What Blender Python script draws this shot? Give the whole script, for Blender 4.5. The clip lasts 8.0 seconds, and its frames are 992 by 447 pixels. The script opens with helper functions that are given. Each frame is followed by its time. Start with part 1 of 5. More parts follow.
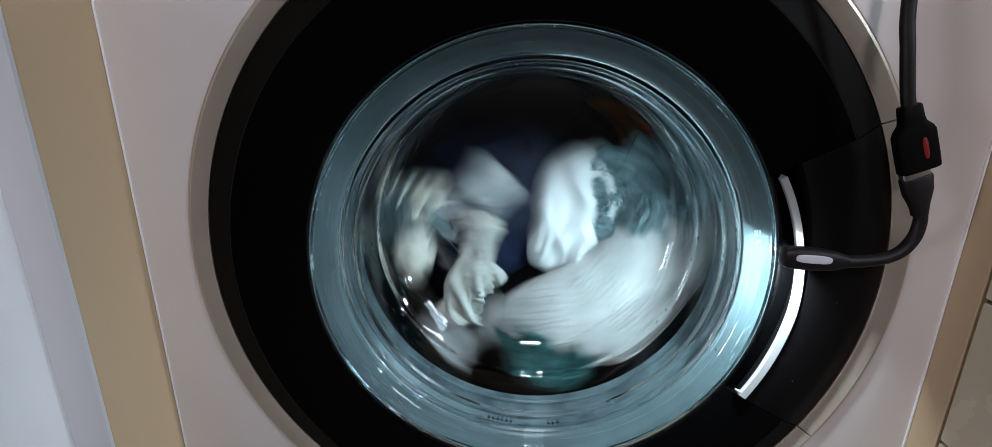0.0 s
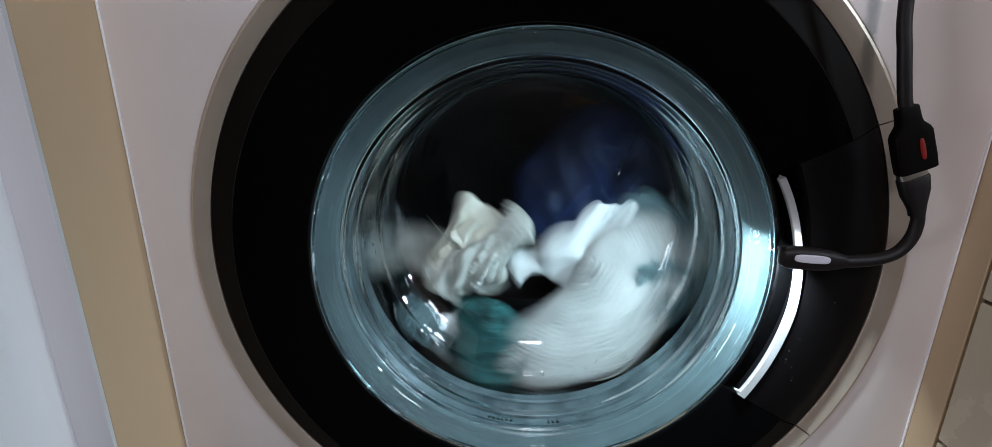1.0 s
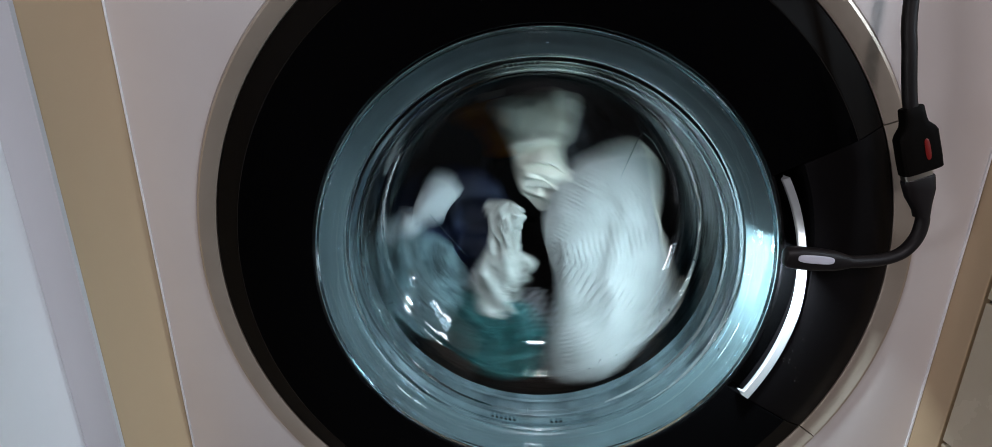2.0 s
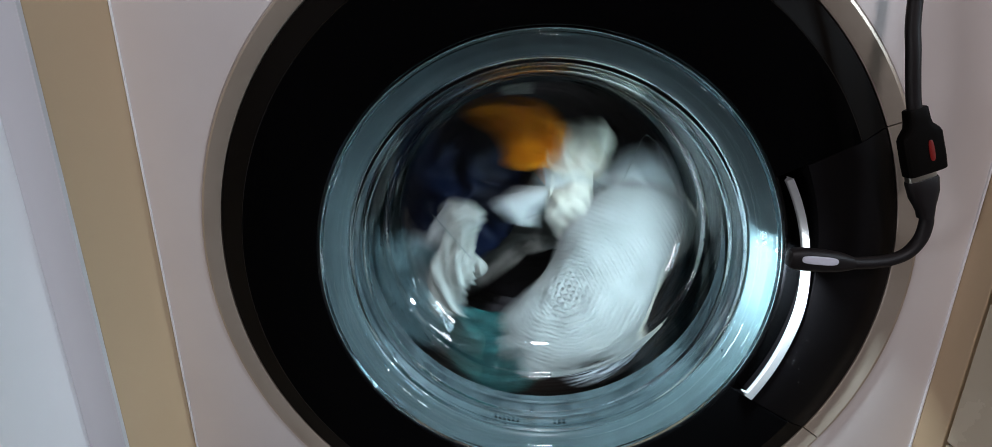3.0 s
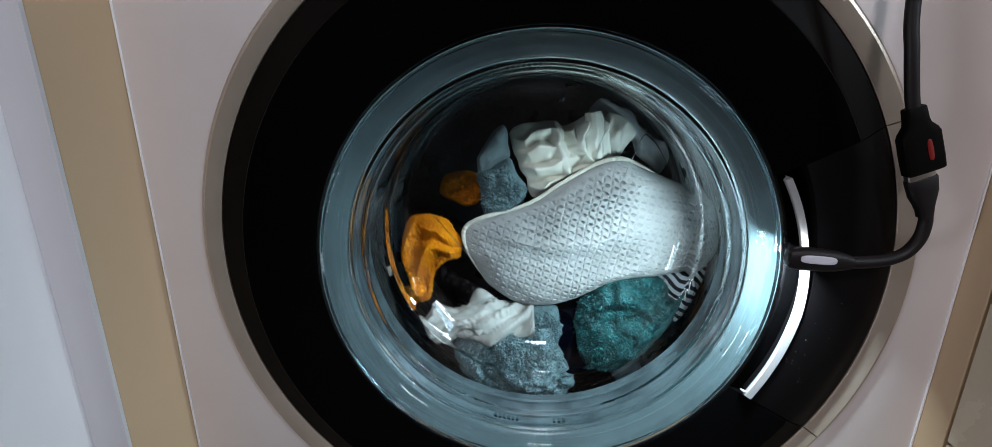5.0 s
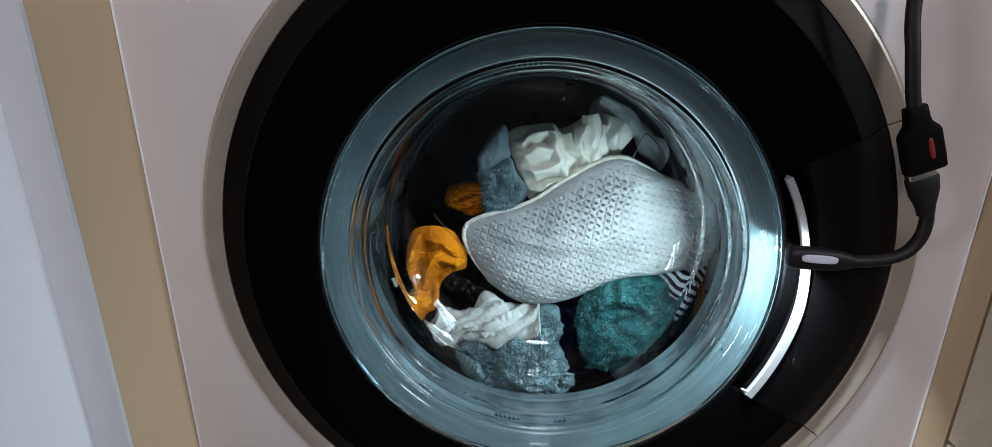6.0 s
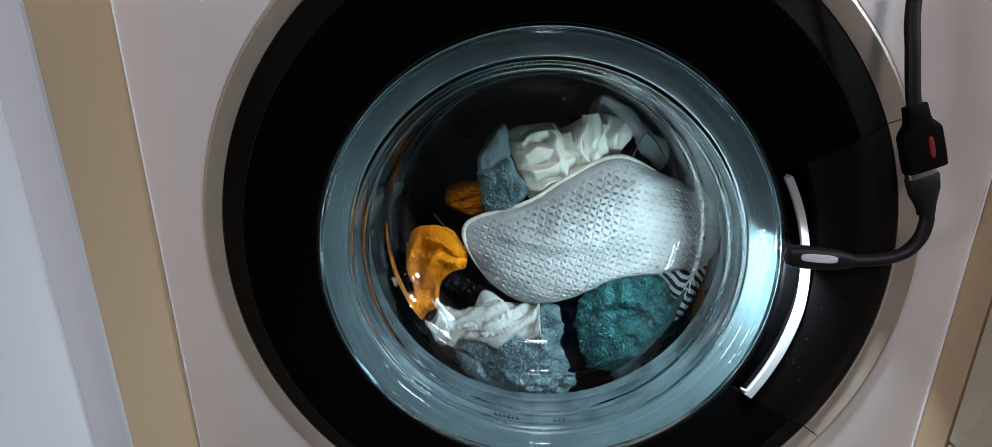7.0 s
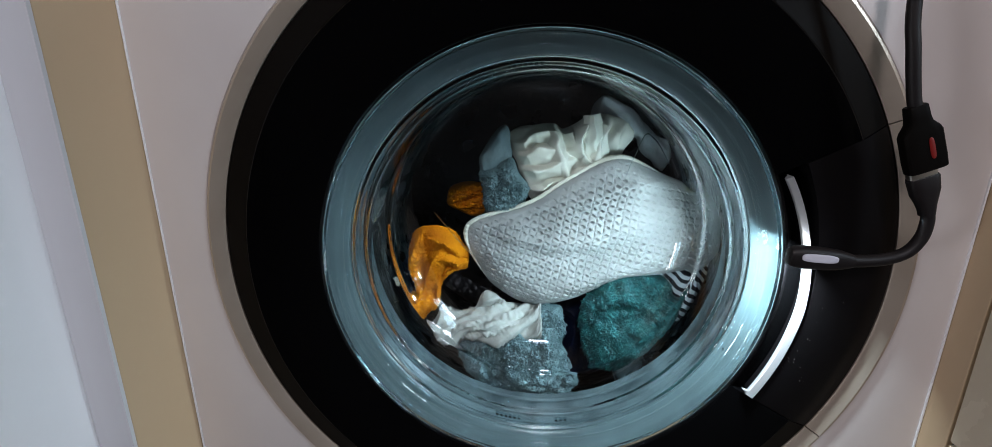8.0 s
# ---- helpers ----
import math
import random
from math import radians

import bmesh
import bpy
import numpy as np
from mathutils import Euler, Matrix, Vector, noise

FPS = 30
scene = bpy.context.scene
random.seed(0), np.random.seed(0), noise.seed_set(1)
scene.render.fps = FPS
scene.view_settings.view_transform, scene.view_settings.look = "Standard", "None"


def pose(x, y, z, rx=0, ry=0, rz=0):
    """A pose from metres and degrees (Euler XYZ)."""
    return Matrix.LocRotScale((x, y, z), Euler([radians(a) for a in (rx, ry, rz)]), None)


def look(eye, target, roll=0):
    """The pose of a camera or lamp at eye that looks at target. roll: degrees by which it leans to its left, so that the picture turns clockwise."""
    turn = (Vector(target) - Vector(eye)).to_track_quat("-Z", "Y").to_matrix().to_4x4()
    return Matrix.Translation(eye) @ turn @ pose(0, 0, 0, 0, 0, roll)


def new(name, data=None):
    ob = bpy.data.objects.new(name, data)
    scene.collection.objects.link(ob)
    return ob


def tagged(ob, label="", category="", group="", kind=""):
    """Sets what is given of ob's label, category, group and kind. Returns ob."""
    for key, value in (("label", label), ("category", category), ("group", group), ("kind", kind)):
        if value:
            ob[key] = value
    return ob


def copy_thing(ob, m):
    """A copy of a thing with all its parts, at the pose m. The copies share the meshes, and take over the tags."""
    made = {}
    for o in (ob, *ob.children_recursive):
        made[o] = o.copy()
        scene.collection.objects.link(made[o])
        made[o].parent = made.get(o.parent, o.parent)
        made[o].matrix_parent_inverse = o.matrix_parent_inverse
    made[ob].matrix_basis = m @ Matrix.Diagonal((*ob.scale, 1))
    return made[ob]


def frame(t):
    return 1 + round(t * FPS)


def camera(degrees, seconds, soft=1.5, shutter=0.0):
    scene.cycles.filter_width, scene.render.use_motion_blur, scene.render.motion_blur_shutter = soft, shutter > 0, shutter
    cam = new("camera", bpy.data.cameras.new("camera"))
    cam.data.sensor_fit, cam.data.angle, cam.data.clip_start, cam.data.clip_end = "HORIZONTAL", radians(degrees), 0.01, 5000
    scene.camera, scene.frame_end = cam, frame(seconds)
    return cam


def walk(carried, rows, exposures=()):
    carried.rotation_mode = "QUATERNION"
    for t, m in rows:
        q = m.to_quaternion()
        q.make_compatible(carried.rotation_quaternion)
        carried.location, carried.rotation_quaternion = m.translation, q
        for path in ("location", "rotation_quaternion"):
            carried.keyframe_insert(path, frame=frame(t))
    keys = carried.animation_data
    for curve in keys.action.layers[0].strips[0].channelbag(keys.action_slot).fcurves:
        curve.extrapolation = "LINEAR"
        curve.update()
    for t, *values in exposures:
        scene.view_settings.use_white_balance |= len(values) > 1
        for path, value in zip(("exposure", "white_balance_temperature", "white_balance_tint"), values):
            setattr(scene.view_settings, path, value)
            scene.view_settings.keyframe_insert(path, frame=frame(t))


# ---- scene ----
cam = camera(91.94, 8.0, soft=0.6, shutter=0.9)
walk(cam, [
    (0.0, pose(-0.0097, -0.3326, 0.5914, 73.72, 0, 3.02) @ pose(0, 0, 0, 0, 0, 0.34)),
    (0.5, pose(-0.0099, -0.3341, 0.5908, 73.81, 0, 2.89) @ pose(0, 0, 0, 0, 0, 0.35)),
    (1.0, pose(-0.0102, -0.3351, 0.5909, 73.91, 0, 2.98) @ pose(0, 0, 0, 0, 0, 0.41)),
    (1.5, pose(-0.0096, -0.3357, 0.5918, 73.79, 0, 3.22) @ pose(0, 0, 0, 0, 0, 0.37)),
    (3.0, pose(-0.0125, -0.3370, 0.5915, 74.01, 0, 3.50) @ pose(0, 0, 0, 0, 0, 0.36)),
    (3.5, pose(-0.0126, -0.3378, 0.5909, 74.13, 0, 3.51) @ pose(0, 0, 0, 0, 0, 0.37)),
    (4.0, pose(-0.0111, -0.3372, 0.5913, 73.98, 0, 3.68) @ pose(0, 0, 0, 0, 0, 0.33)),
    (4.5, pose(-0.0090, -0.3378, 0.5918, 73.97, 0, 3.87) @ pose(0, 0, 0, 0, 0, 0.28)),
    (6.0, pose(-0.0097, -0.3379, 0.5917, 73.90, 0, 3.92) @ pose(0, 0, 0, 0, 0, 0.17)),
    (6.5, pose(-0.0086, -0.3378, 0.5910, 73.94, 0, 4.03) @ pose(0, 0, 0, 0, 0, 0.18)),
    (7.0, pose(-0.0070, -0.3379, 0.5907, 73.95, 0, 4.23) @ pose(0, 0, 0, 0, 0, 0.12)),
    (7.5, pose(-0.0076, -0.3382, 0.5914, 73.90, 0, 4.19) @ pose(0, 0, 0, 0, 0, 0.13)),
    (8.0, pose(-0.0076, -0.3396, 0.5906, 74.04, 0, 4.36) @ pose(0, 0, 0, 0, 0, 0.17)),
])

Z0 = 0.46       # height of the door's centre above the floor
CX = 0.0024     # the door's centre line

# ---- world and light ----
world = bpy.data.worlds.new("sky")
scene.world = world
world.use_nodes = True
wn = world.node_tree
sky = wn.nodes.new("ShaderNodeTexSky")
sky.sky_type, sky.sun_disc = "NISHITA", False
sky.sun_elevation, sky.sun_rotation = radians(35), radians(120)
wn.links.new(sky.outputs[0], wn.nodes["Background"].inputs[0])
wn.nodes["Background"].inputs[1].default_value = 0.12
scene.view_settings.exposure = 0.0


def area_lamp(name, m, sx, sy, watts, colour):
    data = bpy.data.lights.new(name, "AREA")
    data.shape, data.size, data.size_y, data.energy, data.color = "RECTANGLE", sx, sy, watts, colour
    ob = new(name, data)
    ob.matrix_world = m
    return ob


# daylight that comes in through the window of the room
area_lamp("window_daylight", look((1.285, -0.80, 1.25), (-0.3, -0.25, 0.45)), 0.24, 0.40, 13.0, (0.70, 0.85, 1.0))
# fill light added high up opposite the machine, to brighten its front
area_lamp("front_fill_light", look((0.05, -2.085, 1.95), (0.0, 0.0, 0.45)), 0.28, 0.20, 23.0, (1.0, 0.915, 0.965))
# fill light added on the unseen west side, to brighten the right cheek and tiles
area_lamp("west_fill_light", look((-1.285, -0.90, 0.42), (0.25, -0.05, 0.5)), 0.20, 0.30, 6.0, (0.93, 0.93, 1.0))
# the lamp head's own light, which shines onto the door
lamp = area_lamp("lamp_light", look((0.168, -0.0235, Z0 + 0.018), (0.094, 0.068, Z0 - 0.110)), 0.016, 0.007, 0.88, (0.75, 0.91, 1.0))
lamp.data.spread = radians(160)


# ---- materials ----
def mat(name, colour, rough=0.5, metal=0.0, spec=0.5):
    m = bpy.data.materials.new(name)
    m.use_nodes = True
    b = m.node_tree.nodes["Principled BSDF"]
    b.inputs["Base Color"].default_value = (*colour, 1)
    b.inputs["Roughness"].default_value = rough
    b.inputs["Metallic"].default_value = metal
    b.inputs["Specular IOR Level"].default_value = spec
    return m


def nodes(m):
    return m.node_tree.nodes, m.node_tree.links, m.node_tree.nodes["Principled BSDF"]


def vary(m, a, b, scale, detail=4.0, stretch=(1, 1, 1), lo=0.35, hi=0.65):
    """Base colour between a and b by noise in object space."""
    n, l, p = nodes(m)
    tc, mp = n.new("ShaderNodeTexCoord"), n.new("ShaderNodeMapping")
    mp.inputs["Scale"].default_value = stretch
    tx, rp = n.new("ShaderNodeTexNoise"), n.new("ShaderNodeValToRGB")
    tx.inputs["Scale"].default_value, tx.inputs["Detail"].default_value = scale, detail
    rp.color_ramp.elements[0].position, rp.color_ramp.elements[1].position = lo, hi
    rp.color_ramp.elements[0].color, rp.color_ramp.elements[1].color = (*a, 1), (*b, 1)
    l.new(tc.outputs["Object"], mp.inputs[0])
    l.new(mp.outputs[0], tx.inputs["Vector"])
    l.new(tx.outputs["Fac"], rp.inputs[0])
    l.new(rp.outputs[0], p.inputs["Base Color"])
    return m


def bump(m, scale, strength, distance, kind="noise", stretch=(1, 1, 1)):
    """Fine relief, chained onto what the material has already."""
    n, l, p = nodes(m)
    tc, mp = n.new("ShaderNodeTexCoord"), n.new("ShaderNodeMapping")
    mp.inputs["Scale"].default_value = stretch
    if kind == "noise":
        tx = n.new("ShaderNodeTexNoise")
        tx.inputs["Detail"].default_value = 5
        out = tx.outputs["Fac"]
    elif kind == "weave":
        tx = n.new("ShaderNodeTexWave")
        tx.inputs["Distortion"].default_value = 1.5
        out = tx.outputs["Fac"]
    else:
        tx = n.new("ShaderNodeTexVoronoi")
        out = tx.outputs["Distance"]
    tx.inputs["Scale"].default_value = scale
    bp = n.new("ShaderNodeBump")
    bp.inputs["Strength"].default_value, bp.inputs["Distance"].default_value = strength, distance
    l.new(tc.outputs["Object"], mp.inputs[0])
    l.new(mp.outputs[0], tx.inputs["Vector"])
    l.new(out, bp.inputs["Height"])
    if p.inputs["Normal"].is_linked:
        l.new(p.inputs["Normal"].links[0].from_socket, bp.inputs["Normal"])
    l.new(bp.outputs[0], p.inputs["Normal"])
    return m


def rough_vary(m, lo, hi, scale):
    n, l, p = nodes(m)
    tc, tx, mr = n.new("ShaderNodeTexCoord"), n.new("ShaderNodeTexNoise"), n.new("ShaderNodeMapRange")
    tx.inputs["Scale"].default_value, tx.inputs["Detail"].default_value = scale, 6
    mr.inputs["From Min"].default_value, mr.inputs["From Max"].default_value = 0.3, 0.7
    mr.inputs["To Min"].default_value, mr.inputs["To Max"].default_value = lo, hi
    l.new(tc.outputs["Object"], tx.inputs["Vector"])
    l.new(tx.outputs["Fac"], mr.inputs["Value"])
    l.new(mr.outputs[0], p.inputs["Roughness"])
    return m


M_ENAMEL = bump(rough_vary(vary(mat("white enamel", (0.70, 0.67, 0.66), 0.35), (0.66, 0.62, 0.61), (0.73, 0.70, 0.69), 5), 0.3, 0.42, 30), 900, 0.06, 0.0004)
M_SILVER = bump(vary(mat("satin silver paint", (0.52, 0.45, 0.37), 0.36, 0.5), (0.49, 0.42, 0.34), (0.55, 0.48, 0.40), 20), 1500, 0.05, 0.0003)
M_BLACK = rough_vary(mat("black gloss plastic", (0.0016, 0.0016, 0.0018), 0.1, 0.0, 0.09), 0.06, 0.14, 14)
M_BLACK_SATIN = bump(mat("black satin plastic", (0.004, 0.0033, 0.0028), 0.5, 0.0, 0.045), 2200, 0.12, 0.0003)
M_CHROME = mat("brushed aluminium trim", (0.78, 0.80, 0.82), 0.3, 0.7)
M_RUBBER = bump(vary(mat("grey rubber", (0.052, 0.068, 0.072), 0.18), (0.032, 0.043, 0.046), (0.076, 0.098, 0.103), 40), 400, 0.2, 0.0006)
M_LINER = vary(mat("grey plastic", (0.058, 0.078, 0.080), 0.25), (0.049, 0.066, 0.068), (0.069, 0.092, 0.094), 18)
# far darker than steel: the shade inside the drum is in this colour
M_STEEL = bump(rough_vary(vary(mat("steel darkened for shade", (0.05, 0.05, 0.055), 0.3, 1.0), (0.035, 0.035, 0.04), (0.065, 0.065, 0.07), 9), 0.24, 0.38, 25), 95, 0.5, 0.003, "cells")
M_DARK = mat("dark gap", (0.012, 0.012, 0.012), 0.8)
M_CABLE = bump(mat("black cable sheath", (0.009, 0.007, 0.0075), 0.5, 0.0, 0.3), 1800, 0.2, 0.0003)
M_CABLE_EDGE = mat("nickel plug shell", (0.6, 0.56, 0.5), 0.3, 1.0)
M_RED = mat("red translucent window", (0.20, 0.012, 0.010), 0.35)
M_LENS = mat("frosted lamp window", (0.62, 0.62, 0.70), 0.45)
M_BEIGE = bump(rough_vary(vary(mat("beige laminate", (0.57, 0.42, 0.265), 0.36), (0.545, 0.40, 0.25), (0.595, 0.44, 0.28), 4, 4, (1, 1, 0.4), 0.2, 0.8), 0.33, 0.42, 30), 700, 0.05, 0.0004)
M_PANEL = bump(vary(mat("white lacquer", (0.84, 0.85, 0.87), 0.4), (0.82, 0.83, 0.85), (0.86, 0.87, 0.89), 3), 500, 0.05, 0.0005)
M_TRIM = bump(vary(mat("grey-white edging", (0.60, 0.60, 0.63), 0.45), (0.57, 0.57, 0.60), (0.63, 0.63, 0.66), 3), 500, 0.05, 0.0005)
M_TILE = rough_vary(vary(mat("cream wall tile", (0.60, 0.52, 0.39), 0.25), (0.57, 0.49, 0.365), (0.63, 0.55, 0.415), 12), 0.15, 0.32, 18)
M_GROUT = bump(vary(mat("dark grout", (0.13, 0.11, 0.085), 0.9), (0.09, 0.075, 0.06), (0.17, 0.15, 0.12), 120), 600, 0.4, 0.001)
# walls, ceiling and floor out of view, kept dark so the door reflects little
M_DARKWALL = bump(vary(mat("dark unseen wall", (0.06, 0.04, 0.03), 0.5), (0.045, 0.03, 0.022), (0.075, 0.05, 0.036), 6, 4, (1, 1, 0.1)), 200, 0.1, 0.0005)
M_WALL = bump(vary(mat("painted plaster", (0.72, 0.68, 0.62), 0.85), (0.69, 0.65, 0.59), (0.74, 0.7, 0.64), 2.5), 180, 0.2, 0.001)
M_CEIL = bump(vary(mat("browned unseen ceiling", (0.2, 0.16, 0.13), 0.8), (0.17, 0.135, 0.11), (0.23, 0.185, 0.15), 3), 180, 0.2, 0.001)
M_FLOOR = vary(mat("dark unseen floor", (0.05, 0.045, 0.042), 0.4), (0.04, 0.036, 0.033), (0.062, 0.056, 0.05), 8)
M_DUST = mat("pale dust", (0.4, 0.4, 0.39), 0.9)

M_GLOW = bpy.data.materials.new("white lamp diode")
M_GLOW.use_nodes = True
M_GLOW.node_tree.nodes["Principled BSDF"].inputs["Emission Color"].default_value = (0.9, 0.97, 1, 1)
M_GLOW.node_tree.nodes["Principled BSDF"].inputs["Emission Strength"].default_value = 12

M_GLASS = mat("faintly green door glass", (0.75, 0.90, 0.95), 0.0)
M_GLASS.node_tree.nodes["Principled BSDF"].inputs["Transmission Weight"].default_value = 1.0
M_GLASS.node_tree.nodes["Principled BSDF"].inputs["IOR"].default_value = 1.47
M_CLEAR = mat("smooth clear glass", (0.85, 0.95, 0.97), 0.0)
M_CLEAR.node_tree.nodes["Principled BSDF"].inputs["Transmission Weight"].default_value = 1.0
M_CLEAR.node_tree.nodes["Principled BSDF"].inputs["IOR"].default_value = 1.47
bump(M_GLASS, 30, 0.18, 0.0012, "noise", (1.6, 1, 0.7))

M_WAFFLE = vary(mat("wet grey-white waffle cotton", (0.31, 0.305, 0.29), 0.9), (0.235, 0.23, 0.22), (0.36, 0.355, 0.34), 18)
bump(M_WAFFLE, 1400, 0.35, 0.0006)
M_HEM = bump(vary(mat("cream hem tape", (0.52, 0.48, 0.40), 0.8), (0.45, 0.41, 0.34), (0.57, 0.53, 0.45), 60), 900, 0.4, 0.0006)
M_ORANGE = bump(vary(mat("orange terry", (0.60, 0.178, 0.0005), 0.9), (0.46, 0.115, 0.0005), (0.68, 0.22, 0.001), 35), 700, 0.8, 0.002)
M_CREAM = bump(vary(mat("wet cream cotton", (0.60, 0.565, 0.48), 0.7), (0.50, 0.465, 0.38), (0.66, 0.63, 0.545), 26), 1200, 0.15, 0.0004)
M_DULL = bump(vary(mat("dull off-white cotton", (0.35, 0.34, 0.31), 0.8, 0.0, 0.18), (0.28, 0.272, 0.246), (0.41, 0.40, 0.365), 40), 900, 0.2, 0.0005)
M_GRIP = bump(mat("satin black grip", (0.005, 0.0045, 0.005), 0.4, 0.0, 0.05), 2200, 0.12, 0.0003)
M_WHITE = bump(vary(mat("wet white cotton", (0.50, 0.51, 0.50), 0.7), (0.42, 0.43, 0.42), (0.55, 0.56, 0.55), 12), 1200, 0.15, 0.0004)
M_BLUE = bump(vary(mat("grey-blue terry", (0.084, 0.138, 0.146), 0.9), (0.058, 0.098, 0.105), (0.118, 0.18, 0.188), 60), 600, 0.8, 0.002)
M_BLUE_BAND = bump(mat("grey-blue woven band", (0.105, 0.14, 0.145), 0.8), 500, 0.5, 0.0008, "weave", (1, 1, 0.2))
M_TEAL = bump(vary(mat("dark teal terry", (0.009, 0.068, 0.068), 0.9), (0.003, 0.034, 0.035), (0.017, 0.11, 0.107), 90), 600, 0.8, 0.002)
M_NAVY = bump(vary(mat("wet navy cotton", (0.0014, 0.004, 0.017), 0.6, 0.0, 0.2), (0.0008, 0.002, 0.008), (0.002, 0.007, 0.03), 18), 700, 0.3, 0.001)


def stripes_material():
    m = mat("striped black and white knit", (0.5, 0.5, 0.5), 0.85)
    n, l, p = nodes(m)
    tc, mp, wv, rp = n.new("ShaderNodeTexCoord"), n.new("ShaderNodeMapping"), n.new("ShaderNodeTexWave"), n.new("ShaderNodeValToRGB")
    mp.inputs["Rotation"].default_value = (0, radians(52), 0)
    wv.inputs["Scale"].default_value, wv.inputs["Distortion"].default_value, wv.inputs["Detail Scale"].default_value = 36, 3.4, 1.0
    rp.color_ramp.interpolation = "LINEAR"
    rp.color_ramp.elements[0].position, rp.color_ramp.elements[1].position = 0.45, 0.56
    rp.color_ramp.elements[0].color, rp.color_ramp.elements[1].color = (0.02, 0.02, 0.025, 1), (0.62, 0.64, 0.66, 1)
    l.new(tc.outputs["Object"], mp.inputs[0])
    l.new(mp.outputs[0], wv.inputs["Vector"])
    l.new(wv.outputs["Fac"], rp.inputs[0])
    l.new(rp.outputs[0], p.inputs["Base Color"])
    return bump(m, 700, 0.5, 0.001)


M_STRIPE = stripes_material()
for m in (M_WAFFLE, M_HEM, M_ORANGE, M_CREAM, M_WHITE, M_BLUE_BAND, M_STRIPE):
    m.node_tree.nodes["Principled BSDF"].inputs["Specular IOR Level"].default_value = 0.18
for m in (M_BLUE, M_TEAL):      # sodden terry glistens
    m.node_tree.nodes["Principled BSDF"].inputs["Specular IOR Level"].default_value = 0.45
    m.node_tree.nodes["Principled BSDF"].inputs["Roughness"].default_value = 0.38


# ---- mesh helpers ----
def part(name, bm, material, parent=None, label="", smooth=True):
    """Links a bmesh as one mesh object, under a thing or a part."""
    me = bpy.data.meshes.new(name)
    bmesh.ops.recalc_face_normals(bm, faces=bm.faces)
    for fc in bm.faces:
        fc.smooth = smooth
    if smooth and name not in ("cloth", "pile", "fold", "roll", "rear_fold", "corner", "band", "hem", "glass_bowl", "condensation"):
        for e in bm.edges:
            if len(e.link_faces) == 2 and e.calc_face_angle() > 0.5:
                e.smooth = False
    bm.to_mesh(me)
    bm.free()
    me.materials.append(material)
    ob = new(name, me)
    if parent:
        ob.parent = parent
    if label:
        tagged(ob, label)
    return ob


def thing(name, m, label, category, kind="", group=""):
    ob = new(name)
    ob.empty_display_size = 0.05
    ob.matrix_world = m
    return tagged(ob, label, category, group, kind)


def box(bm, lo, hi, bevel=0.0):
    c = [(a + b) / 2 for a, b in zip(lo, hi)]
    s = [abs(b - a) for a, b in zip(lo, hi)]
    g = bmesh.ops.create_cube(bm, size=1, matrix=Matrix.Translation(c) @ Matrix.Diagonal((*s, 1)))
    if bevel:
        es = {e for vt in g["verts"] for e in vt.link_edges}
        bmesh.ops.bevel(bm, geom=list(es), offset=bevel, segments=3, affect="EDGES", profile=0.5)
    return bm


def lathe(profile, a0=0.0, a1=360.0, n=160, closed=True, shift=None):
    """A profile of (radius, y) turned about the y axis between two angles; angle 0 lies at +x, 90 at +z.
    closed: the profile is a loop. shift(y) lifts the centre."""
    bm = bmesh.new()
    full = abs(a1 - a0) > 359.9
    steps = n if full else n + 1
    rings = []
    for i in range(steps):
        a = radians(a0 + (a1 - a0) * i / n)
        rings.append([bm.verts.new((r * math.cos(a), y, r * math.sin(a) + (shift(y) if shift else 0))) for r, y in profile])
    k = len(profile)
    for i in range(n):
        p, q = rings[i], rings[(i + 1) % steps]
        for j in range(k if closed else k - 1):
            bm.faces.new((p[j], p[(j + 1) % k], q[(j + 1) % k], q[j]))
    if not full and closed:
        bm.faces.new(rings[0])
        bm.faces.new(rings[-1][::-1])
    bmesh.ops.remove_doubles(bm, verts=bm.verts, dist=1e-6)
    return bm


def spline(pts, n, closed=False):
    """Points along a Catmull-Rom curve through pts."""
    pts = [Vector(p) for p in pts]
    k = len(pts)
    out = []
    spans = k if closed else k - 1
    for i in range(n):
        u = i / n * spans if closed else i / (n - 1) * spans
        j = min(int(u), spans - 1)
        f = u - j
        if closed:
            a, b, c, d = (pts[(j + o) % k] for o in (-1, 0, 1, 2))
        else:
            a, b, c, d = (pts[max(0, min(k - 1, j + o))] for o in (-1, 0, 1, 2))
        out.append(0.5 * (2 * b + (c - a) * f + (2 * a - 5 * b + 4 * c - d) * f * f + (3 * b - a - 3 * c + d) * f ** 3))
    return out


def tube(bm, path, radius, sides=14):
    """A round tube along points; radius is a number or a function of 0..1."""
    rings = []
    n = len(path)
    up = Vector((0, 1, 0))
    for i, p in enumerate(path):
        tan = (path[min(n - 1, i + 1)] - path[max(0, i - 1)]).normalized()
        s = tan.cross(up)
        s = s.normalized() if s.length > 1e-4 else Vector((1, 0, 0))
        w = s.cross(tan).normalized()
        r = radius(i / (n - 1)) if callable(radius) else radius
        rings.append([bm.verts.new(p + r * (math.cos(a) * s + math.sin(a) * w)) for a in (2 * math.pi * j / sides for j in range(sides))])
    for p, q in zip(rings, rings[1:]):
        for j in range(sides):
            bm.faces.new((p[j], p[(j + 1) % sides], q[(j + 1) % sides], q[j]))
    bm.faces.new(rings[0][::-1])
    bm.faces.new(rings[-1])
    return bm


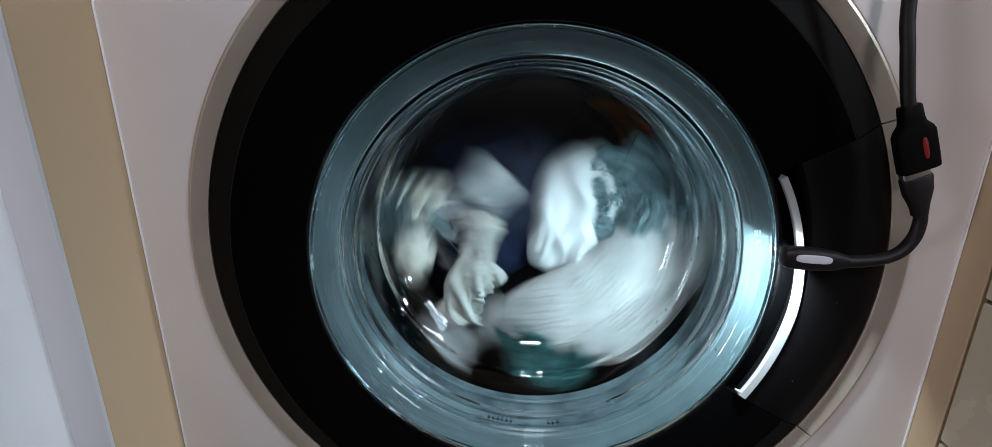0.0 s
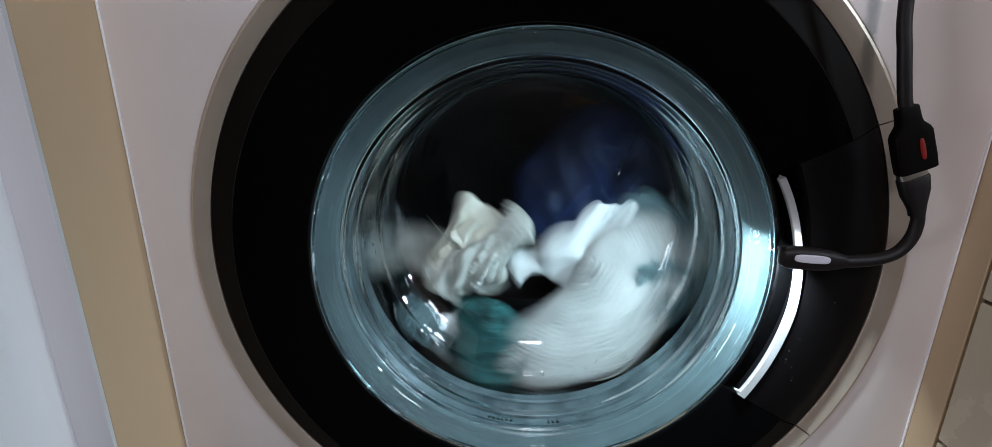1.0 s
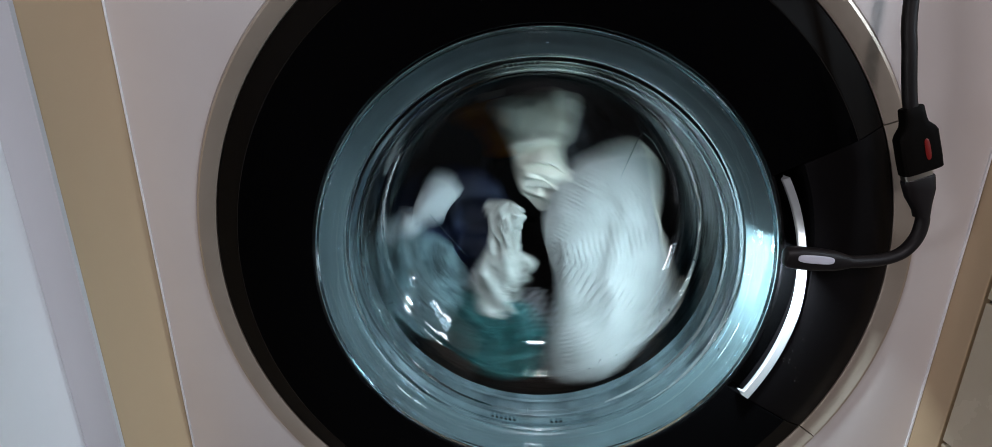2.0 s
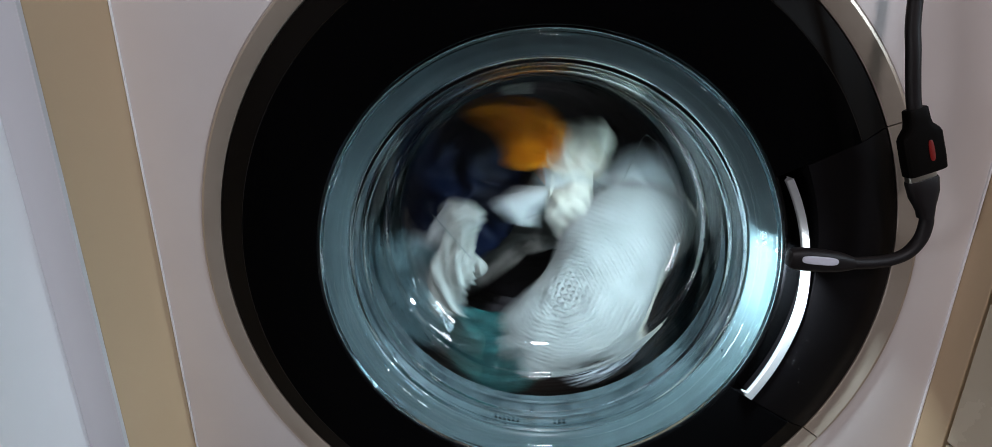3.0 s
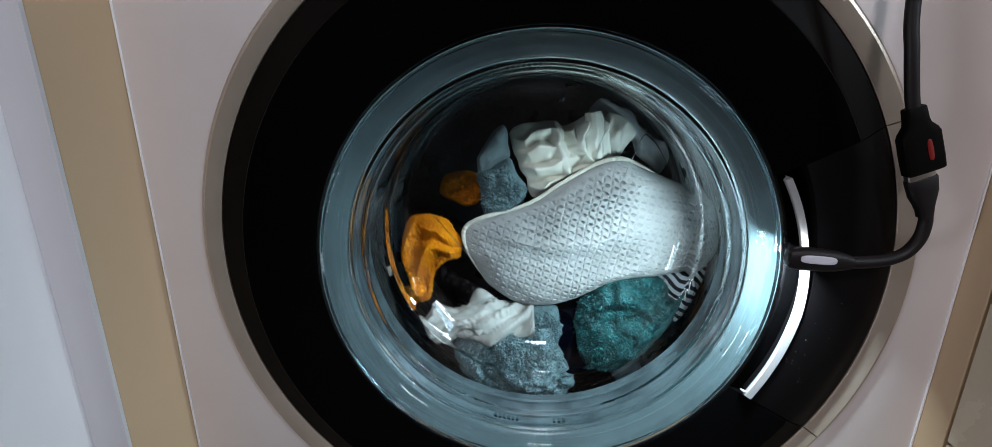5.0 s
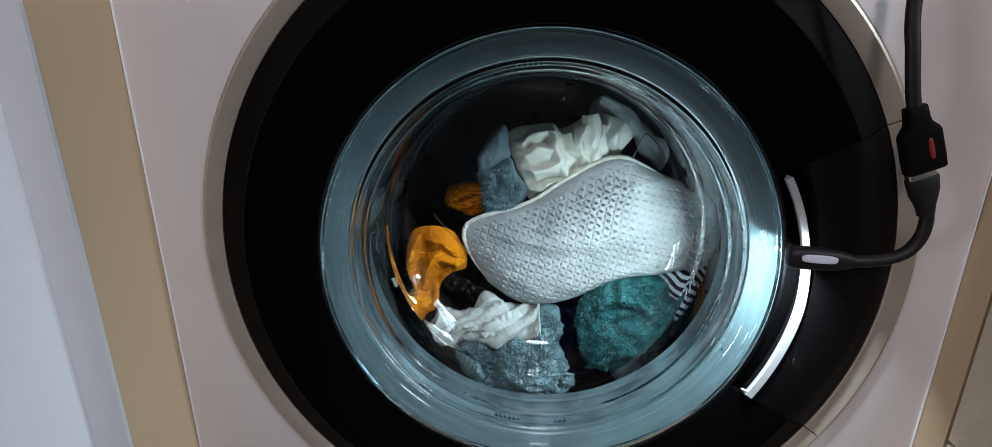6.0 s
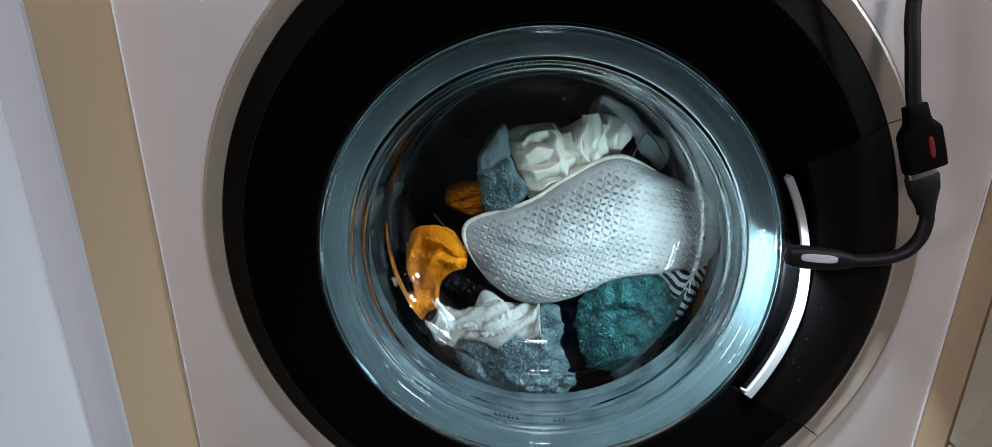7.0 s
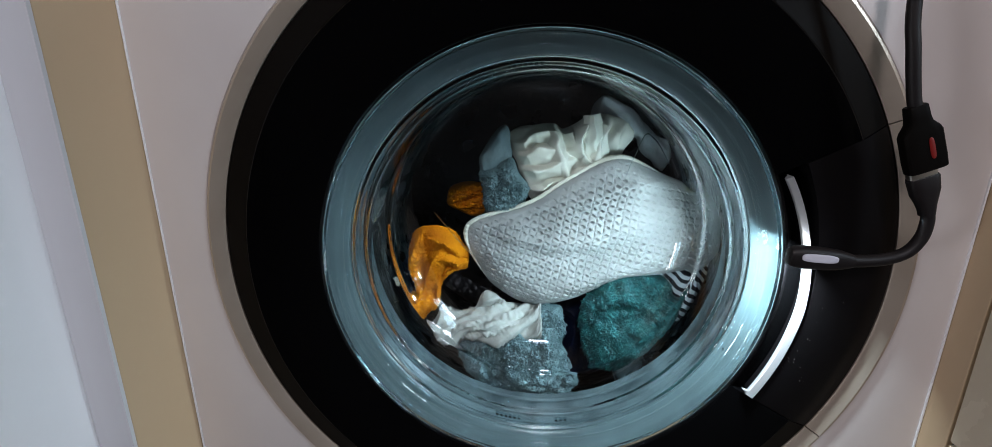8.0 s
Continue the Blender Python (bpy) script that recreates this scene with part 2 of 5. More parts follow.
def loft(bm, stations, sides=28, power=4.0):
    """Rounded-rectangle sections: each station is (centre, half width along u, half depth along w, u, w)."""
    rings = []
    for c, hu, hw, u, w in stations:
        ring = []
        for j in range(sides):
            a = 2 * math.pi * j / sides
            ca, sa = math.cos(a), math.sin(a)
            k = (abs(ca) ** power + abs(sa) ** power) ** (-1 / power)
            ring.append(bm.verts.new(Vector(c) + Vector(u) * (hu * k * ca) + Vector(w) * (hw * k * sa)))
        rings.append(ring)
    for p, q in zip(rings, rings[1:]):
        for j in range(sides):
            bm.faces.new((p[j], p[(j + 1) % sides], q[(j + 1) % sides], q[j]))
    bm.faces.new(rings[0][::-1])
    bm.faces.new(rings[-1])
    return bm


# ---- the room ----
def slab(name, lo, hi, material, label, bevel=0.0, parent=None):
    ob = part(name, box(bmesh.new(), lo, hi, bevel), material, parent, smooth=False)
    return tagged(ob, label, "wall", kind="structure")


slab("floor", (-1.3, -2.1, -0.1), (1.3, 0.75, 0.0), M_FLOOR, "unseen floor, dark to keep reflections dim")
slab("ceiling", (-1.3, -2.1, 2.45), (1.3, 0.75, 2.55), M_CEIL, "unseen ceiling, browned to keep reflections dim")
slab("wall_back", (-1.3, 0.66, 0.0), (1.3, 0.75, 2.45), M_WALL, "plain cream wall behind the machine")
# unseen wall, opened only for the added front light
north = thing("wall_front", pose(0, 0, 0), "unseen dark wall with an opening for the added front light", "wall", "structure")
for lo, hi in (((-1.3, -2.1, 0.0), (1.3, -2.0, 1.82)), ((-1.3, -2.1, 2.08), (1.3, -2.0, 2.45)), ((-1.3, -2.1, 1.82), (-0.10, -2.0, 2.08)), ((0.20, -2.1, 1.82), (1.3, -2.0, 2.08))):
    part("wall_section", box(bmesh.new(), lo, hi), M_DARKWALL, north, smooth=False)
# unseen west wall, opened only for the added fill light
west = thing("wall_west", pose(0, 0, 0), "unseen dark wall with an opening for the added fill light", "wall", "structure")
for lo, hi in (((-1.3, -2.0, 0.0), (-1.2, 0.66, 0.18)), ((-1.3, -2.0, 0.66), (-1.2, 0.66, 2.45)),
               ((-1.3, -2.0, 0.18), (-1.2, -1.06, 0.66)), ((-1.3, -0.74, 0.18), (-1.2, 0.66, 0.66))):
    part("wall_section", box(bmesh.new(), lo, hi), M_DARKWALL, west, smooth=False)
# east wall with the window's opening
east = thing("wall_east", pose(0, 0, 0), "cream wall with a window opening", "wall", "structure")
for lo, hi in (((1.2, -2.0, 0.0), (1.3, 0.66, 1.01)), ((1.2, -2.0, 1.49), (1.3, 0.66, 2.45)),
               ((1.2, -2.0, 1.01), (1.3, -0.96, 1.49)), ((1.2, -0.64, 1.01), (1.3, 0.66, 1.49))):
    part("wall_section", box(bmesh.new(), lo, hi), M_WALL, east, smooth=False)
window = thing("window_1", pose(1.25, -0.80, 1.25), "white framed window, out of view", "window", "structure")
for lo, hi in (((-0.03, -0.16, -0.24), (0.03, -0.13, 0.24)), ((-0.03, 0.13, -0.24), (0.03, 0.16, 0.24)), ((-0.03, -0.13, -0.24), (0.03, 0.13, -0.21)),
               ((-0.03, -0.13, 0.21), (0.03, 0.13, 0.24)), ((-0.02, -0.015, -0.21), (0.0, 0.015, 0.21)), ((-0.02, -0.13, -0.01), (0.0, -0.015, 0.01)), ((-0.02, 0.015, -0.01), (0.0, 0.13, 0.01))):
    part("window_frame", box(bmesh.new(), lo, hi, 0.003), M_PANEL, window)
# the same frame again, round the added west light
copy_thing(window, pose(-1.25, -0.90, 0.42, 0, 0, 180)).name = "west_fill_frame"

# the niche beside the machine: a beige cheek, its pale front edge, and the white leaf of the neighbouring cupboard
jamb = slab("wall_niche_left", (-0.3251, -0.0612, 0.0), (-0.2978, 0.66, 2.45), M_BEIGE, "beige laminate cheek of the niche beside the machine", 0.0008)
slab("trim_niche_left", (-0.3251, -0.0642, 0.0), (-0.2975, -0.0614, 2.45), M_TRIM, "pale lacquered edging strip on the niche cheek", 0.0001)
slab("cupboard_side_left", (-0.355, -0.125, 0.0), (-0.3252, -0.0600, 2.45), M_PANEL, "white lacquered cupboard side in bluish daylight", 0.001)
slab("wall_niche_right", (0.2978, -0.0230, 0.0), (0.34, 0.66, 2.45), M_BEIGE, "beige laminate cheek of the niche beside the machine", 0.0008)
tilewall = slab("wall_tiled_right", (0.3022, -0.060, 0.0), (0.34, -0.0232, 2.45), M_GROUT, "cream tiled wall with dark grout joints")


# ---- the washing machine ----
machine = thing("washing_machine", pose(CX, 0, Z0), "white front-loading washing machine with a wide black porthole door", "washing machine")


def cabinet_front():
    """The front sheet with its round opening, rounded upright edges and the sides."""
    bm = bmesh.new()
    lx, rx_, top, bot = -0.2984, 0.2936, 0.39, -0.455
    angs = {2 * math.pi * i / 160 for i in range(160)}
    for x in (lx, rx_):
        for z in (top, bot):
            angs.add(math.atan2(z, x) % (2 * math.pi))
    angs = sorted(angs)

    def rect(a, grow):
        c, s = math.cos(a), math.sin(a)
        k = min(v for v in (((rx_ + grow) / c if c > 1e-9 else 9), ((lx - grow) / c if c < -1e-9 else 9), ((top + grow) / s if s > 1e-9 else 9), ((bot - grow) / s if s < -1e-9 else 9)))
        return k * c, k * s
    loops = [[bm.verts.new((0.2612 * math.cos(a), 0.014, 0.2612 * math.sin(a))) for a in angs],
             [bm.verts.new((0.2612 * math.cos(a), 0.0012, 0.2612 * math.sin(a))) for a in angs],
             [bm.verts.new((0.2624 * math.cos(a), 0.0, 0.2624 * math.sin(a))) for a in angs]]
    for grow, y in ((0.0, 0.0), (0.0005, 0.0001), (0.0010, 0.0004), (0.0013, 0.0009), (0.0014, 0.0016), (0.0014, 0.60)):
        loops.append([bm.verts.new((rect(a, grow)[0], y, rect(a, grow)[1])) for a in angs])
    n = len(angs)
    for p, q in zip(loops, loops[1:]):
        for j in range(n):
            bm.faces.new((p[j], p[(j + 1) % n], q[(j + 1) % n], q[j]))
    bm.faces.new(loops[-1])
    return bm


part("cabinet", cabinet_front(), M_ENAMEL, machine, "white enamelled steel cabinet")

# narrow lips along the upright edges; their brighter white stands in for the highlight
for x in (-0.2992, 0.2944):
    part("edge_highlight", box(bmesh.new(), (x - 0.0007, -0.0010, -0.455), (x + 0.0007, 0.0006, 0.39), 0.0004), M_PANEL, machine, "narrow edge lip, in brighter white for its highlight")

# silver surround in two arcs, parted at the ends of the grip
RING = [(0.2610, 0.010), (0.2610, -0.0010), (0.2602, -0.0022), (0.2585, -0.0026), (0.2495, 0.0004), (0.2482, 0.0016), (0.2478, 0.010)]
GA, GB = 25.6, -31.4
part("surround_ring", lathe(RING, GA + 0.12, 360 + GB - 0.12, 150), M_SILVER, machine, "satin silver ring round the door")
part("surround_ring", lathe(RING, GB + 0.12, GA - 0.12, 50), M_SILVER, machine, "satin silver ring section beside the grip")
part("ring_bed", lathe([(0.2608, 0.012), (0.2608, 0.009), (0.2479, 0.009), (0.2479, 0.012)]), M_DARK, machine)

door = thing("door", Matrix(), "round black door with a clear glass bowl", "door")
door.parent = machine
del door["category"]
# black fascia: a sloping outer band, then the flat panel; a lower grip plate sits in a gap on one side
part("outer_band", lathe([(0.2474, 0.011), (0.2474, 0.0020), (0.2468, 0.0012), (0.2280, -0.0072), (0.2265, -0.0078), (0.2265, 0.011)], GA + 0.1, 360 + GB - 0.1, 150), M_BLACK_SATIN, door, "satin black sloping band")
part("fascia", lathe([(0.2262, 0.011), (0.2262, -0.0079), (0.2255, -0.0084), (0.1720, -0.0080), (0.1700, -0.0070), (0.1696, 0.011)], GA + 0.1, 360 + GB - 0.1, 150), M_BLACK, door, "glossy black door panel")
part("grip_plate", lathe([(0.2474, 0.011), (0.2474, 0.0020), (0.2466, 0.0010), (0.2290, -0.0064), (0.1905, -0.0090), (0.1905, 0.011)], GB + 0.1, GA - 0.1, 60), M_GRIP, door, "black grip plate")
part("grip_recess", lathe([(0.1902, 0.020), (0.1902, 0.008), (0.1760, 0.004), (0.1715, -0.0065), (0.1697, -0.0070), (0.1697, 0.020)], GB - 0.1, GA + 0.1, 60), M_BLACK, door, "hollow behind the grip")
def grip_strip():
    bm = lathe([(0.1890, -0.0005), (0.1890, -0.0102), (0.1884, -0.0108), (0.1834, -0.0098), (0.1829, -0.0092), (0.1829, -0.0070), (0.1880, -0.0030)], GB + 0.2, GA - 1.4, 60)
    for v in bm.verts:
        a, r = math.degrees(math.atan2(v.co.z, v.co.x)), math.hypot(v.co.x, v.co.z)
        k = max(0.0, (a + 8) / 33)
        f = (0.1829 + (r - 0.1829) * (1 - 0.25 * min(1.0, 2 * k)) - 0.0085 * k ** 1.4) / r
        v.co.x, v.co.z = v.co.x * f, v.co.z * f
    return bm


tip = bmesh.new()
a = radians(GB + 0.9)
loft(tip, [(Vector((r * math.cos(a), -0.0085, r * math.sin(a))), k, 0.0012, (-math.sin(a), 0, math.cos(a)), (0, 1, 0)) for r, k in ((0.1840, 0.0014), (0.1812, 0.0009), (0.1785, 0.0003))], 12, 4)
part("handle_tip", tip, M_CHROME, door, "bright pointed end of the grip strip")
part("handle", grip_strip(), M_CHROME, door, "bright aluminium grip strip")

# glass bowl: front lip, flange, step, sloping wall and a domed bottom whose centre lies higher
FRONT = [(0.1683, -0.0020), (0.1683, -0.0050), (0.1678, -0.0070), (0.1664, -0.0084), (0.1654, -0.0086), (0.1650, -0.0073), (0.1641, -0.0071), (0.1637, -0.0083), (0.1628, -0.0081), (0.1605, -0.0069), (0.1594, -0.0064), (0.1590, -0.0056), (0.1575, -0.0051), (0.1548, -0.0034),
         (0.1526, -0.0008), (0.1512, 0.0030), (0.1506, 0.0062), (0.1496, 0.0072), (0.1482, 0.0076), (0.1474, 0.0084), (0.1470, 0.0100), (0.1464, 0.0160), (0.1456, 0.0220), (0.1448, 0.0232), (0.1436, 0.0240),
         (0.1428, 0.0252), (0.1416, 0.0310), (0.1402, 0.0370), (0.1380, 0.0440), (0.1350, 0.0520), (0.1341, 0.0533), (0.1329, 0.0539), (0.1318, 0.0552),
         (0.1296, 0.0605), (0.1262, 0.0675), (0.1225, 0.0725), (0.1165, 0.0768), (0.1060, 0.0806), (0.0870, 0.0858), (0.0680, 0.0905), (0.0480, 0.0938), (0.0260, 0.0957), (0.0100, 0.0962), (0.0, 0.0963)]


def lift(y):
    k = min(1.0, max(0.0, (y - 0.030) / 0.055))
    return 0.020 * k * k * (3 - 2 * k)


BACK = [(0.1683, 0.0028), (0.1600, 0.0028), (0.1558, 0.0030), (0.1540, 0.0042), (0.1526, 0.0075), (0.1508, 0.0115), (0.1496, 0.0165), (0.1482, 0.0250), (0.1454, 0.0322), (0.1432, 0.0384), (0.1405, 0.0453), (0.1373, 0.0532),
        (0.1339, 0.0612), (0.1296, 0.0692), (0.1241, 0.0757), (0.1160, 0.0804), (0.1057, 0.0840), (0.0875, 0.0890), (0.0685, 0.0935), (0.0483, 0.0966), (0.0261, 0.0983), (0.0100, 0.0988), (0.0, 0.0989)]


def bowl():
    """The stepped front face and the smooth back face, which meet in the rim."""
    return lathe(FRONT[::-1] + BACK, closed=False, n=192, shift=lift)


glass = part("glass_bowl", bowl(), M_GLASS, door, "clear thick glass bowl")
glass.visible_shadow = False
part("bowl_seat", lathe([(0.1690, 0.0032), (0.1690, 0.0155), (0.1552, 0.0165), (0.1552, 0.0128), (0.1560, 0.0116), (0.1600, 0.0086), (0.1645, 0.0052), (0.1660, 0.0042)]), M_LINER, door, "grey plastic seat of the glass")

LIPS = [(0.172, 0.016)] + [(0.1615 + 0.0030 * math.sin(2.3 * k) + 0.0022 * (k % 2) + 0.00016 * k, 0.0185 + 0.0021 * k) for k in range(27)] + [(0.176, 0.077), (0.20, 0.078), (0.20, 0.016)]
gasket = lathe(LIPS)
part("gasket", gasket, M_RUBBER, machine, "folded grey rubber door seal")

drum = part("drum", lathe([(0.185, 0.085), (0.188, 0.082), (0.205, 0.086), (0.238, 0.104), (0.245, 0.118), (0.245, 0.40), (0.22, 0.42), (0.08, 0.41), (0.0, 0.40), (0.0, 0.402), (0.08, 0.412), (0.22, 0.423), (0.247, 0.402), (0.247, 0.117), (0.24, 0.102), (0.205, 0.083), (0.19, 0.079), (0.182, 0.082)], n=120), M_STEEL, machine, "stainless steel drum, coloured dark to look unlit")
for k in range(3):
    bm = bmesh.new()
    a = radians(60 + 120 * k)
    u, w = (-math.sin(a), 0, math.cos(a)), (-math.cos(a), 0, -math.sin(a))
    c = Vector((math.cos(a), 0, math.sin(a)))
    loft(bm, [((c * 0.228) + Vector((0, y, 0)), 0.022 * s, 0.020 * s, u, w) for y, s in ((0.13, 0.4), (0.14, 0.8), (0.17, 1), (0.34, 1), (0.37, 0.8), (0.38, 0.4))], 20, 2.6)
    part("lifter", bm, M_RUBBER, drum, "grey plastic lifter")


# ---- the lamp on its cable ----
def wall_cable():
    ob = thing("extension_cable", pose(0.2317, -0.03, Z0 + 0.0824), "black extension cable with a socket end hanging down", "cable")
    o = Vector((0.2317, -0.03, 0.0824))
    ax = (Vector((0.2166, 0, 0.1209)) - Vector((0.2317, 0, 0.0824))).normalized()
    u = Vector((ax.z, 0, -ax.x))
    w = Vector((0, 1, 0))
    body = bmesh.new()
    loft(body, [(ax * h, hw, hd, u, w) for h, hw, hd in ((0, 0.0104, 0.0042), (0.0006, 0.0110, 0.0048), (0.0080, 0.0112, 0.0050), (0.0235, 0.0110, 0.0050), (0.0262, 0.0098, 0.0049), (0.0300, 0.0066, 0.0046),
                                                     (0.0330, 0.0060, 0.0044), (0.0400, 0.0056, 0.0042), (0.0408, 0.0050, 0.0038))], 32, 5)
    part("socket", body, M_BLACK_SATIN, ob, "black moulded socket")
    win = bmesh.new()
    c = ax * 0.0140 + u * 0.0022
    loft(win, [(c - w * 0.0048, 0.0015, 0.0066, u, ax), (c - w * 0.0053, 0.0015, 0.0066, u, ax), (c - w * 0.0055, 0.0011, 0.0060, u, ax)], 24, 3)
    part("indicator", win, M_RED, ob, "red indicator window")
    cab = bmesh.new()
    path = spline([ax * 0.0395, ax * 0.048 + u * 0.0004, Vector((0.2090, 0, 0.1508)) - Vector((0.2317, 0, 0.0824)), Vector((0.2048, 0.002, 0.1800)) - Vector((0.2317, 0, 0.0824)),
                   Vector((0.2010, 0.004, 0.26)) - Vector((0.2317, 0, 0.0824)), Vector((0.19, 0.006, 0.392)) - Vector((0.2317, 0, 0.0824)), Vector((0.188, 0.06, 0.41)) - Vector((0.2317, 0, 0.0824)), Vector((0.187, 0.2, 0.40)) - Vector((0.2317, 0, 0.0824))], 90)
    tube(cab, path, 0.0037, 16)
    part("cable", cab, M_CABLE, ob, "black rubber cable")
    return ob


def usb_lamp():
    base = Vector((0.2300, -0.03, 0.0790))
    ob = thing("clip_lamp", pose(base.x, base.y, Z0 + base.z), "small black gooseneck lamp plugged into the cable", "lamp")
    ax = Vector((0.36, 0, -0.93)).normalized()
    u, w = Vector((0.93, 0, 0.36)), Vector((0, 1, 0))
    shell = bmesh.new()
    loft(shell, [(ax * h, 0.0078, 0.0032, u, w) for h in (-0.0032, 0.002)], 24, 8)
    part("plug_shell", shell, M_CABLE_EDGE, ob, "nickel plug shell")
    grip = bmesh.new()
    ax2 = Vector((0.10, 0, -1)).normalized()
    u2 = Vector((1, 0, 0.10)).normalized()
    loft(grip, [(Vector((0.0004, 0, -0.0006)), 0.0084, 0.0046, u, w), (Vector((0.0010, 0, -0.0016)), 0.0088, 0.0049, u, w), (Vector((0.0030, 0, -0.0075)), 0.0085, 0.0049, u2, w), (Vector((0.0044, 0, -0.0130)), 0.0073, 0.0046, u2, w),
                (Vector((0.0062, 0, -0.0175)), 0.0055, 0.0043, u2, w), (Vector((0.0078, 0, -0.0215)), 0.0044, 0.0040, u2, w), (Vector((0.0088, 0, -0.0255)), 0.0038, 0.0038, u2, w)], 28, 3.2)
    part("plug", grip, M_CABLE, ob, "black moulded plug")
    neck = bmesh.new()
    pts = [(0.2386, -0.03, 0.0570), (0.2402, -0.03, 0.0500), (0.2392, -0.03, 0.0395), (0.2335, -0.030, 0.0300), (0.2240, -0.030, 0.0250), (0.2120, -0.030, 0.0228), (0.1990, -0.030, 0.0222), (0.1880, -0.030, 0.0226)]
    tube(neck, [p - base for p in spline(pts, 70)], lambda k: 0.0037 + 0.0005 * k, 16)
    part("gooseneck", neck, M_CABLE, ob, "bent black gooseneck")
    head = bmesh.new()
    d = Vector((-1, 0, 0.06)).normalized()
    hw = Vector((0.06, 0, 1)).normalized()
    st = Vector((0.2010, -0.030, 0.0222)) - base
    loft(head, [(st + d * h, a, b, hw, w) for h, a, b in ((0, 0.0042, 0.0042), (0.004, 0.0054, 0.0048), (0.009, 0.0066, 0.0054), (0.018, 0.0075, 0.0056), (0.032, 0.0077, 0.0056), (0.0375, 0.0070, 0.0052), (0.0402, 0.0056, 0.0044), (0.0412, 0.0030, 0.0026))], 30, 2.6)
    part("lamp_head", head, M_CABLE, ob, "black rubber lamp head")
    win = bmesh.new()
    c = st + d * 0.0235 + hw * 0.0014
    loft(win, [(c - w * 0.0052, 0.0112, 0.0027, d, hw), (c - w * 0.0060, 0.0112, 0.0027, d, hw), (c - w * 0.0063, 0.0106, 0.0022, d, hw)], 28, 3.5)
    part("back_window", win, M_LENS, ob, "frosted pale window")
    led = bmesh.new()
    c = st + d * 0.025
    loft(led, [(c + w * 0.0050, 0.0085, 0.0034, d, hw), (c + w * 0.0060, 0.0085, 0.0034, d, hw)], 20, 4)
    part("diode_strip", led, M_GLOW, ob, "glowing white diode strip")
    return ob


wall_cable()
usb_lamp()


# ---- the laundry ----
def ridged(x, z, seed):
    p = Vector((x, seed * 7.31, z))
    w = Vector((noise.noise(p * 0.8 + Vector((3.1, 0, 0))), 0, noise.noise(p * 0.8 + Vector((0, 0, 9.7)))))
    a = 1 - 2.2 * abs(noise.noise(p + w * 1.1))
    b = 1 - 2.2 * abs(noise.noise(p * 2.1 + w * 1.6 + Vector((5, 1, 2))))
    return a * 0.68 + b * 0.32


def cloth(outline, bulge, back, fold, freq, seed, spokes=150, rings=46, angle=0.0, aniso=1.0, relief=None, ragged=0.004, crease=False):
    """A bunched piece of cloth: a closed soft outline filled by rings, with a swollen, folded face and a back."""
    bm = bmesh.new()
    edge = spline([(x, 0, z) for x, z in outline], spokes, closed=True)
    ca, sa = math.cos(radians(angle)), math.sin(radians(angle))
    cx = sum(p.x for p in edge) / spokes
    cz = sum(p.z for p in edge) / spokes

    def surf(x, z, k, side):
        dome = math.sqrt(max(0.0, 1 - k ** 2.6))
        u, v = (x * ca + z * sa) * freq / aniso, (-x * sa + z * ca) * freq
        f = (0.75 - ridged(u, v, seed) if crease else ridged(u, v, seed)) * fold * (1 - 0.75 * k ** 6)
        y = -(bulge * dome + f * (0.35 + 0.65 * dome)) if side < 0 else back * dome
        if side < 0 and relief:
            y -= relief(x, z) * min(1.0, 4 * (1 - k))
        return y
    faces = []
    for side in (-1, 1):
        m = rings if side < 0 else max(6, rings // 5)
        loops = []
        for i in range(1, m + 1):
            k = (i / m) ** 0.8
            row = []
            for j, e in enumerate(edge):
                rag = 1 + ragged * 12 * noise.noise(Vector((e.x * 60, seed, e.z * 60))) * k
                x, z = cx + (e.x - cx) * k * rag, cz + (e.z - cz) * k * rag
                row.append(bm.verts.new((x, surf(x, z, k, side), z)))
            loops.append(row)
        mid = bm.verts.new((cx, surf(cx, cz, 0, side), cz))
        for j in range(spokes):
            bm.faces.new((mid, loops[0][j], loops[0][(j + 1) % spokes]))
        for p, q in zip(loops, loops[1:]):
            for j in range(spokes):
                bm.faces.new((p[j], p[(j + 1) % spokes], q[(j + 1) % spokes], q[j]))
        faces.append(loops[-1])
    a, b = faces
    for j in range(spokes):
        bm.faces.new((a[j], a[(j + 1) % spokes], b[(j + 1) % spokes], b[j]))
    return bm


